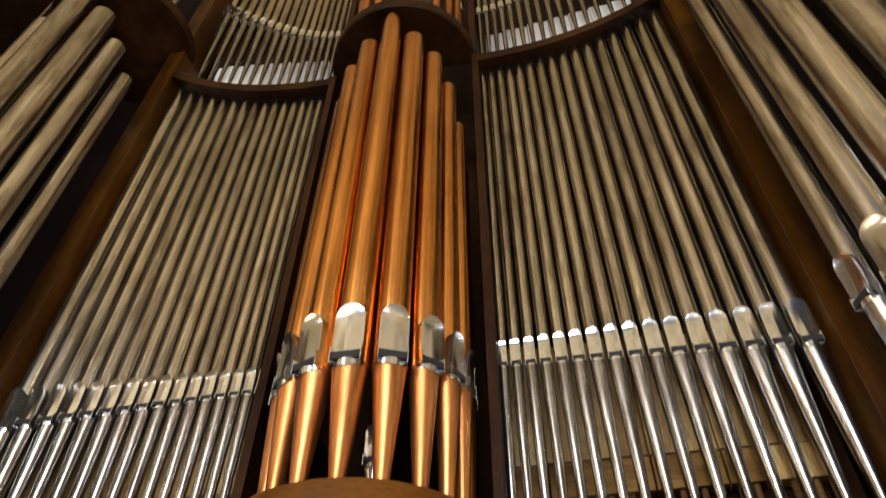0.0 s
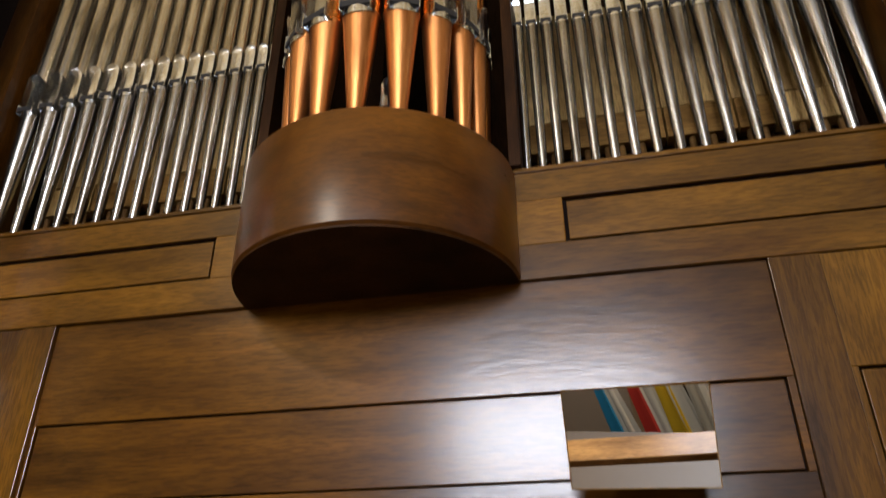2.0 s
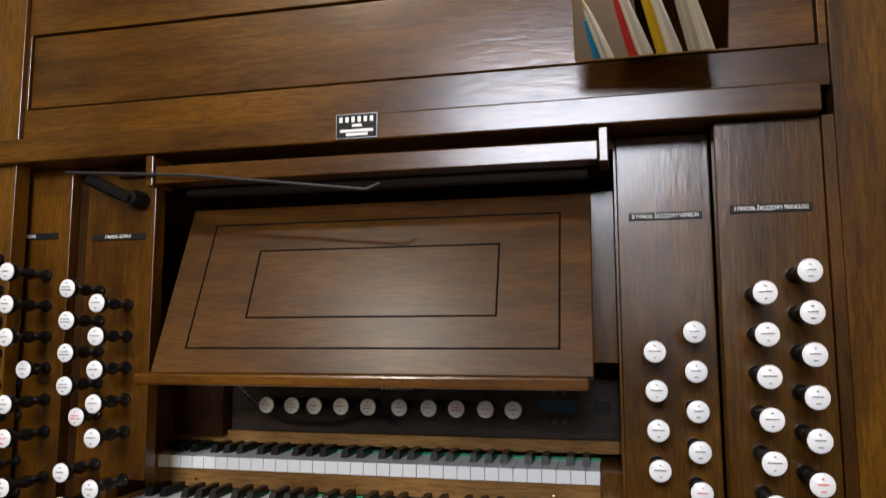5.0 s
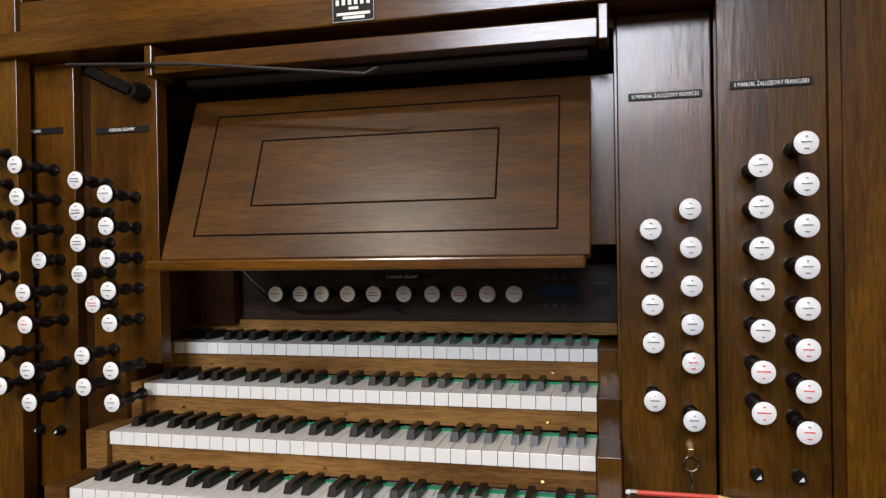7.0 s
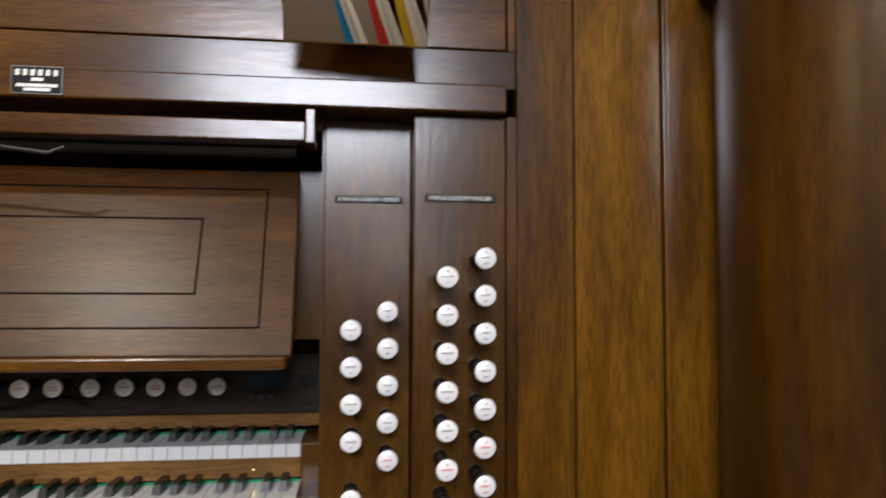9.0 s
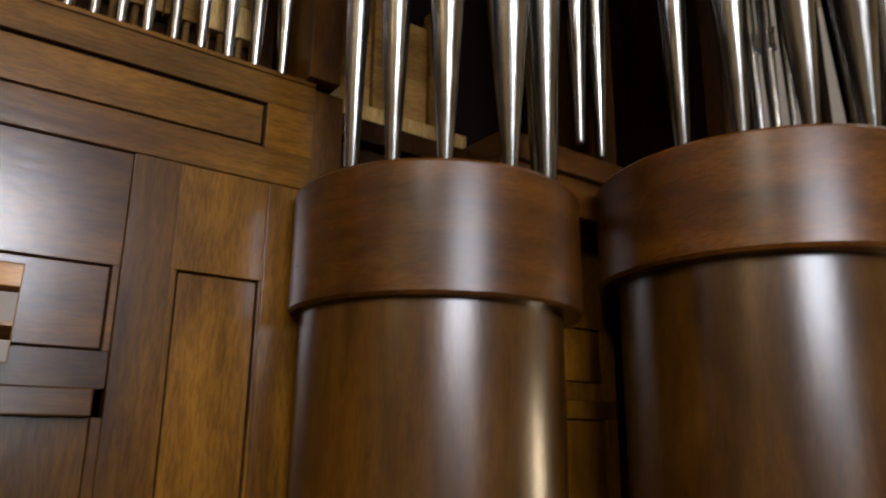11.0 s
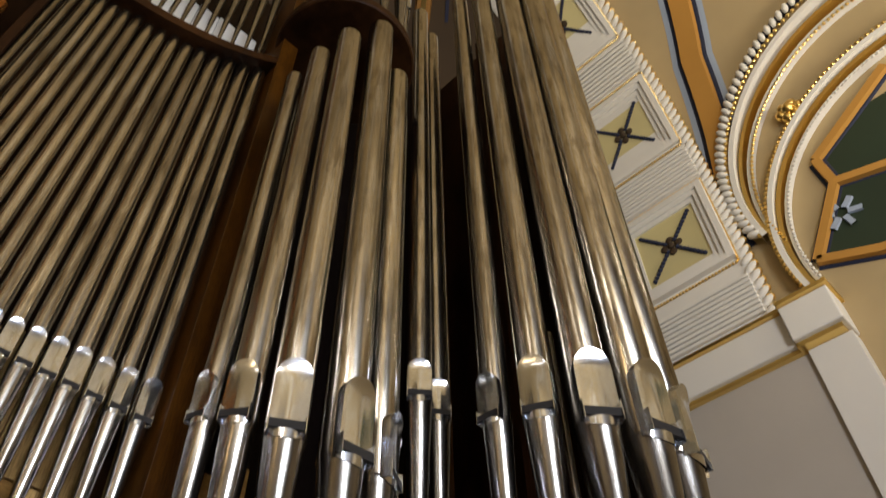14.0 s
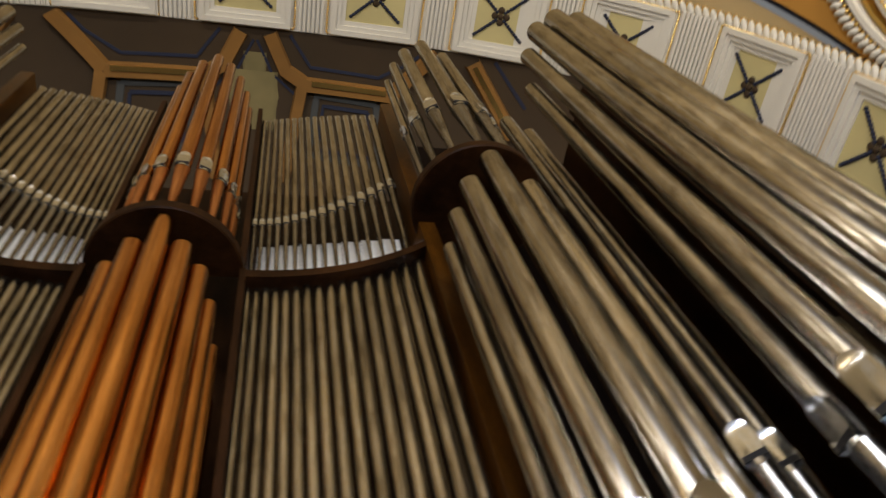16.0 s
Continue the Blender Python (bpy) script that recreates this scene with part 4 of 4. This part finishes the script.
part("bead_moulding", bm, GOLD, arch, "gilded bead moulding")["kind"] = "stuff"
for va, vb in zip(stops_at, stops_at[1:]):
    va, vb = sorted((va, vb))
    n = max(int((vb - va - 1.0) / 0.042), 1)
    for k in range(n):
        part("flute", box(-0.014, 0.014, -0.42, 0.42, -0.01, 0.028, 0.005), WALL_WHITE, arch).matrix_basis = frame_at(va + 0.5 + (vb - va - 1.0) * (k + 0.5) / n)
for side in (0, 1):
    for k in range(9):
        m = frame_at(0.06 + 0.04 * k if side == 0 else arc_len - 0.06 - 0.04 * k)
        part("flute", box(-0.014, 0.014, -0.42, 0.42, 0.0, 0.03, 0.006), WALL_WHITE, arch).matrix_basis = m
bm, gm = bmesh.new(), bmesh.new()
n = 190
for k in range(n):
    m = frame_at(arc_len * (k + 0.5) / n)
    p = m @ Vector((0, 0, 0))
    q = frame_at(arc_len * (k + 1) / n) @ Vector((0, 0, -0.025)) if k < n - 1 else m @ Vector((0, 0, -0.07))
    bmesh.ops.create_icosphere(bm, subdivisions=2, radius=1.0, matrix=Matrix.Translation((p.x, YF - 0.02, p.z)) @ m.to_3x3().to_4x4() @ Matrix.Rotation(0.6, 4, "Z") @ Matrix.Diagonal((0.03, 0.06, 0.022, 1)))
    bmesh.ops.create_icosphere(gm, subdivisions=1, radius=1.0, matrix=Matrix.Translation((q.x, YF - 0.05, q.z)) @ Matrix.Diagonal((0.032, 0.034, 0.032, 1)))
part("leaf_moulding", bm, WALL_WHITE, arch)["kind"] = "stuff"
part("gilded_moulding", gm, GOLD, arch)["kind"] = "stuff"

# piers with imposts
for side in (0, 1):
    X = (lambda v: v) if side == 0 else flip
    s = 1 if side == 0 else -1
    xw = AX + HALF
    pier = thing("pier", "warm grey plastered pier with white moulded impost", "pier", kind="structure")
    board("shaft", X(xw), X(xw + 0.6), 0.69, YB, -4.0, 4.385, WALL_GREY, pier, 0)
    board("corner_strip", X(xw - 0.03), X(xw + 0.5), 0.42, 0.6895, -4.0, 4.385, WALL_WHITE, pier, 0.004)
    for y0, y1, o in ((0.7205, YB, 0.0), (0.44, 0.72, 0.06)):
        board("impost", X(xw - 0.04 - o), X(xw + 0.6), y0, y1, 4.386, 4.415, GOLD, pier, 0)
        board("impost", X(xw - 0.08 - o), X(xw + 0.6), y0 - 0.03 * (o > 0), y1, 4.416, 4.67, WALL_WHITE, pier, 0.01)
        board("impost", X(xw - 0.11 - o), X(xw + 0.6), y0 - 0.05 * (o > 0), y1, 4.671, 4.7, GOLD, pier, 0.004)
box_speaker = thing("loudspeaker", "small dark loudspeaker on a wall bracket", "loudspeaker")
part("body", box(AX + HALF - 0.2, AX + HALF - 0.08, 1.19, 1.33, 2.592, 2.682, 0.02), EBONY, box_speaker)
part("grille", box(AX + HALF - 0.204, AX + HALF - 0.2005, 1.215, 1.305, 2.607, 2.667), DARK_METAL, box_speaker)
part("bracket", add_tube(bmesh.new(), [(AX + HALF - 0.12, 1.26, 2.682), (AX + HALF - 0.1, 1.26, 2.79), (AX + HALF - 0.0005, 1.26, 2.81)], 0.012), TIN, box_speaker)

# apse behind the organ
apse = thing("apse", "dark painted apse vault behind the organ", "apse", kind="structure")
bm = bmesh.new()
rows = []
for k in range(17):
    d = math.sin(math.pi / 2 * k / 16)
    q = math.cos(math.pi / 2 * k / 16)
    rows.append([bm.verts.new((AX + (p.x - AX) * q, YB + 3.4 * d, 4.75 + (p.z - 4.75) * q)) for p in line])
for a, b in zip(rows, rows[1:]):
    for i in range(len(a) - 1):
        bm.faces.new((a[i], a[i + 1], b[i + 1], b[i]))
bmesh.ops.remove_doubles(bm, verts=bm.verts, dist=1e-4)
part("dome", bm, BROWN_PAINT, apse, smooth=True)
bm = bmesh.new()
rows = [[bm.verts.new((AX + HALF * math.cos(math.pi * k / 32), YB + 3.4 * math.sin(math.pi * k / 32), z)) for k in range(33)] for z in (-4.0, 4.75)]
for i in range(32):
    bm.faces.new((rows[0][i], rows[0][i + 1], rows[1][i + 1], rows[1][i]))
part("wall", bm, WALL_GREY, apse, smooth=True)



def dome_z(x, y):
    q = math.sqrt(max(1 - ((y - YB) / 3.4) ** 2, 0.01))
    u = min(abs(x - AX) / q / HALF, 0.999)
    return 4.75 + q * (ZS + (ZC - ZS) * (1 - u ** 3) ** (1 / 3) - 4.75)


def dome_strip(name, pts, width, off, material, parent):
    """A raised band on the apse vault along places (x, y)."""
    bm = bmesh.new()
    fine = []
    for (xa, ya), (xb, yb) in zip(pts, pts[1:]):
        fine += [(xa + (xb - xa) * k / 6, ya + (yb - ya) * k / 6) for k in range(6)]
    fine.append(pts[-1])
    rows = []
    for i, (x, y) in enumerate(fine):
        a, b = fine[max(i - 1, 0)], fine[min(i + 1, len(fine) - 1)]
        d = Vector((b[0] - a[0], b[1] - a[1], 0)).normalized()
        nrm = Vector((-d.y, d.x, 0)) * width / 2
        row = []
        for sx, o in ((-1, 0.0), (-0.8, off), (0.8, off), (1, 0.0)):
            px, py = x + nrm.x * sx, max(y + nrm.y * sx, YB + 0.01)
            row.append(bm.verts.new((px, py, dome_z(px, py) - o)))
        rows.append(row)
    for a, b in zip(rows, rows[1:]):
        for k in range(3):
            bm.faces.new((a[k], a[k + 1], b[k + 1], b[k]))
    return part(name, bm, material, parent)


def mirrored(pts):
    return [(0.31 - x, y) for x, y in pts]


HEX = [(-1.24, 2.19), (-0.36, 2.17), (-0.15, 2.05), (0.02, 1.7)]
SQUARE = [(-1.1, 2.3), (-0.48, 2.27), (-0.42, 2.85), (-1.16, 2.9), (-1.1, 2.3)]
for f in (lambda v: v, mirrored):
    dome_strip("rib", f(HEX), 0.15, 0.07, BRONZE_SHADED, apse)
    dome_strip("rib", f([(-1.24, 2.19), (-1.5, 1.89), (-1.68, 1.69)]), 0.15, 0.07, BRONZE_SHADED, apse)
    dome_strip("rib", f([(-1.27, 2.2), (-1.4, 3.1)]), 0.13, 0.07, BRONZE_SHADED, apse)
    dome_strip("rib", f([(-0.33, 2.16), (-0.18, 3.1)]), 0.13, 0.07, BRONZE_SHADED, apse)
    dome_strip("gilding", f([(-1.18, 2.16), (-0.42, 2.14)]), 0.06, 0.085, GOLD, apse)
    dome_strip("painted_line", f(SQUARE), 0.08, 0.012, APSE_GREY, apse)
    dome_strip("painted_line", f([(-1.02, 2.39), (-0.55, 2.37), (-0.51, 2.8), (-1.06, 2.83), (-1.02, 2.39)]), 0.04, 0.02, BLUE_LINE, apse)
    dome_strip("painted_line", f([(-1.1, 2.03), (-0.4, 2.0), (-0.18, 1.7)]), 0.035, 0.012, BLUE_LINE, apse)
    dome_strip("painted_line", f([(-1.1, 2.03), (-1.41, 1.84), (-1.54, 1.7)]), 0.035, 0.012, BLUE_LINE, apse)
    dome_strip("painted_line", f([(-0.25, 2.28), (-0.02, 2.1), (0.14, 1.78)]), 0.03, 0.012, BLUE_LINE, apse)
    dome_strip("rib", f([(-2.03, 1.73), (-2.52, 2.39)]), 0.17, 0.08, BRONZE_SHADED, apse)
    dome_strip("gilding", f([(-2.05, 1.76), (-2.52, 2.39)]), 0.06, 0.095, GOLD, apse)
    dome_strip("painted_line", f([(-2.26, 1.69), (-2.62, 2.1)]), 0.04, 0.012, BLUE_LINE, apse)
dome_strip("painting", [(0.155, 2.08), (0.155, 2.65)], 0.5, 0.012, FADED, apse)["label"] = "faded pale painting"
dome_strip("painting", [(0.155, 1.9), (0.155, 2.0795)], 0.24, 0.012, FADED, apse)


def wall_x(z, grow=0.1):
    if z <= ZS:
        return AX + HALF + grow
    return AX + (HALF + grow) * max(1 - ((z - ZS) / (ZC + grow - ZS)) ** 3, 0.0) ** (1 / 3)


def wall_strip(name, pts, width, off, material, parent):
    """A raised band on the side of the nave along places (y, z)."""
    bm = bmesh.new()
    fine = []
    for (ya, za), (yb, zb) in zip(pts, pts[1:]):
        fine += [(ya + (yb - ya) * k / 5, za + (zb - za) * k / 5) for k in range(5)]
    fine.append(pts[-1])
    rows = []
    for i, (y, z) in enumerate(fine):
        a, b = fine[max(i - 1, 0)], fine[min(i + 1, len(fine) - 1)]
        d = Vector((b[0] - a[0], b[1] - a[1], 0)).normalized()
        row = []
        for sx, o in ((-1, 0.003), (-0.82, off), (0.82, off), (1, 0.003)):
            yy, zz = y - d.y * width / 2 * sx, z + d.x * width / 2 * sx
            row.append(bm.verts.new((wall_x(zz) - o, yy, zz)))
        rows.append(row)
    for a, b in zip(rows, rows[1:]):
        for k in range(3):
            bm.faces.new((a[k], a[k + 1], b[k + 1], b[k]))
    return part(name, bm, material, parent)


RIB = [(0.66, 6.15), (0.56, 6.65), (0.42, 7.45), (0.15, 8.2)]
for pts in (RIB, [(0.15, 8.2), (0.2, 8.5), (0.26, 8.85)], [(0.15, 8.2), (-0.12, 8.23), (-0.7, 8.45)]):
    wall_strip("painted_line", pts, 0.36, 0.006, BLUE_PALE, nave)
    wall_strip("painted_line", pts, 0.28, 0.012, BLUE_LINE, nave)
    wall_strip("rib", pts, 0.2, 0.05, WALL_ORANGE, nave)


def arc(cy, cz, r, a0=-14, a1=194, n=40):
    return [(cy + r * math.cos(radians(a0 + (a1 - a0) * k / n)), cz + r * math.sin(radians(a0 + (a1 - a0) * k / n))) for k in range(n + 1)]


lunette = thing("wall_arch", "gilded white moulded arch round a green painted lunette", "wall arch", kind="structure")
bm = bmesh.new()
bm.faces.new([bm.verts.new((AX + HALF + 0.09, y, z)) for y, z in ((-0.62, 6.24), (0.06, 5.79), (0.04, 5.54), (0.38, 5.03), (0.06, 4.88), (-0.8, 4.7), (-1.7, 4.9), (-1.9, 5.6), (-1.0, 6.24))])
part("painted_field", bm, GREEN_PAINT, lunette)
wall_strip("painted_line", arc(-0.79, 5.8, 1.56), 0.07, 0.014, BLUE_LINE, lunette)
for cz, r, w, o, m in ((5.72, 1.43, 0.05, 0.11, WALL_WHITE), (5.66, 1.39, 0.035, 0.08, GOLD), (5.6, 1.35, 0.04, 0.07, WALL_WHITE),
                       (5.15, 1.345, 0.045, 0.1, WALL_WHITE), (5.12, 1.305, 0.04, 0.08, GOLD), (5.1, 1.265, 0.03, 0.06, WALL_WHITE)):
    wall_strip("moulding", arc(-0.79, cz, r), w, o, m, lunette)
# leaves of the outer moulding, each a small bent shield, and rows of beads
bm = bmesh.new()
for k, (y, z) in enumerate(arc(-0.79, 5.8, 1.495, n=78)):
    a = radians(-14 + 208 * k / 78)
    m = Matrix.Translation((wall_x(z) - 0.09, y, z)) @ Matrix.Rotation(a + 0.5, 4, "X") @ Matrix.Diagonal((0.035, 0.055, 0.026, 1))
    bmesh.ops.create_icosphere(bm, subdivisions=2, radius=1.0, matrix=m)
part("leaf_moulding", bm, WALL_WHITE, lunette, smooth=True)["kind"] = "stuff"
for r, cz, n, size, m in ((1.465, 5.76, 110, 0.019, GOLD), (1.325, 5.58, 120, 0.016, GOLD), (1.375, 5.16, 120, 0.018, GOLD), (1.24, 5.09, 120, 0.014, WALL_WHITE)):
    bm = bmesh.new()
    for y, z in arc(-0.79, cz, r, n=n):
        bmesh.ops.create_icosphere(bm, subdivisions=1, radius=size, matrix=Matrix.Translation((wall_x(z) - 0.09, y, z)))
    part("beads", bm, m, lunette)["kind"] = "stuff"
bm = bmesh.new()
for k in range(6):
    a = math.pi * k / 3
    bmesh.ops.create_icosphere(bm, subdivisions=2, radius=0.044, matrix=Matrix.Translation((4.45, 0.03 + 0.065 * math.cos(a), 6.35 + 0.065 * math.sin(a))))
bmesh.ops.create_icosphere(bm, subdivisions=2, radius=0.05, matrix=Matrix.Translation((4.42, 0.03, 6.35)))
part("rosette", bm, GOLD, lunette, "gilded rosette", True)
for pts in ([(-0.62, 6.24), (0.08, 5.81)], [(0.08, 5.81), (0.06, 5.54)], [(0.06, 5.54), (-0.32, 5.42), (-0.6, 5.6)], [(0.06, 5.54), (0.4, 5.02)], [(0.4, 5.02), (0.06, 4.87), (-0.5, 4.72)]):
    wall_strip("painted_line", pts, 0.12, 0.012, BLUE_LINE, lunette)
    wall_strip("rib", pts, 0.07, 0.05, WALL_ORANGE, lunette)
for k in range(6):
    a = math.pi * k / 3 + 0.3
    wall_strip("star_ray", [(0.13 + 0.04 * math.cos(a), 5.28 + 0.04 * math.sin(a)), (0.13 + 0.13 * math.cos(a), 5.28 + 0.13 * math.sin(a))], 0.045, 0.03, BLUE_PALE, lunette)

# ---------------- gallery behind the player ----------------
floor = tagged(part("floor", box(-4.9, 4.9, -0.95, 5.0, -0.1, 0.0), STONE_FLOOR), "worn brown gallery floor", "floor", kind="structure")
low_floor = tagged(part("lower_floor", box(-4.9, 4.9, -28.0, -0.951, -1.0, -0.9), STONE_FLOOR), "worn floor of the lower gallery step", "floor", kind="structure")
bench = thing("organ_bench", "plain light brown wooden organ bench", "bench")
BENCH = wood("orange_bench_wood", (0.3, 0.15, 0.05), (0.48, 0.26, 0.09), GX, (0.35, 0.5), 0.1, 0.2)
part("seat", box(-0.7, 0.55, -0.32, -0.18, 0.42, 0.455, 0.006), BENCH, bench)
for x in (-0.66, 0.48):
    part("leg", box(x, x + 0.035, -0.31, -0.19, 0.0, 0.4195, 0.004), BENCH, bench)
part("stretcher", box(-0.625, 0.48, -0.26, -0.23, 0.12, 0.2, 0.004), BENCH, bench)
bench.matrix_basis = pose(-0.035, -0.031, 0, 0, 0, -7)
tagged(part("low_wall", box(-2.6, -0.5, -2.4, -1.85, -0.9, 0.9), TAUPE), "low taupe plastered wall behind the flags", "wall", kind="structure")
cabinet = thing("dark_cabinet", "dark glossy wooden cabinet behind the flags", "cabinet")
part("body", box(-0.498, 0.9, -2.5, -2.05, -0.9, 0.75, 0.01), WOOD_DARK, cabinet)
part("top", box(-0.498, 0.92, -2.52, -2.03, 0.751, 0.79, 0.006), EBONY, cabinet)
rug = tagged(part("rug", box(-0.39, 0.9, -2.02, -1.6, -0.9, -0.885, 0.004), plaster("cream_woven_rug", (0.62, 0.55, 0.42), 0.4)), "cream woven rug on the floor", "rug")
FLAGS = ((-0.63, 0.42, (0.02, 0.3, 0.62), "blue", 0.13), (-0.45, 0.6, (0.62, 0.04, 0.03), "red", 0.15), (-0.31, 0.72, (0.75, 0.5, 0.02), "yellow", 0.02), (-0.14, 0.75, (0.6, 0.57, 0.5), "cream", 0.04))
CLOTH_WHITE = mat("white_flag_cloth", (0.75, 0.74, 0.7), 0.8)


def furled(z0, z1, r0, r1, lean, shift, phase):
    """Gathered cloth: a cone with deep uneven folds."""
    bm = bmesh.new()
    rows = []
    for j in range(13):
        t = j / 12
        z = z0 + (z1 - z0) * t
        row = []
        for k in range(28):
            a = 2 * math.pi * k / 28
            r = (r1 + (r0 - r1) * (1 - t) ** 0.62) * (1 + 0.28 * math.sin(5 * a + phase + 1.5 * t) + 0.1 * math.sin(11 * a))
            row.append(bm.verts.new((shift + lean * t + r * math.cos(a), 0.5 * r * math.sin(a), z)))
        rows.append(row)
    for a, b in zip(rows, rows[1:]):
        for k in range(28):
            bm.faces.new((a[k], a[(k + 1) % 28], b[(k + 1) % 28], b[k]))
    bm.faces.new(rows[0][::-1])
    bm.faces.new(rows[-1])
    return bm


for i, (x, tip, colour, word, drop) in enumerate(FLAGS):
    fl = thing("furled_flag", "furled " + word + " and white flag on a leaning pole", "flag", "furled flags")
    fl.matrix_basis = pose(x + tip * math.sin(radians(11)), -1.5, 0, 0, -11, 0)
    part("pole", lathe([(0.008, -0.917), (0.008, tip)], 10), WOOD_PALE, fl)
    part("coloured_cloth", furled(-0.75, tip - drop, 0.07, 0.008, -0.01, -0.012, i), mat(word + "_flag_cloth", colour, 0.8), fl, word + " cloth", True)
    part("white_cloth", furled(-0.6, tip - 0.01, 0.062, 0.006, -0.03, 0.034, i + 2.0), CLOTH_WHITE, fl, "white cloth", True)
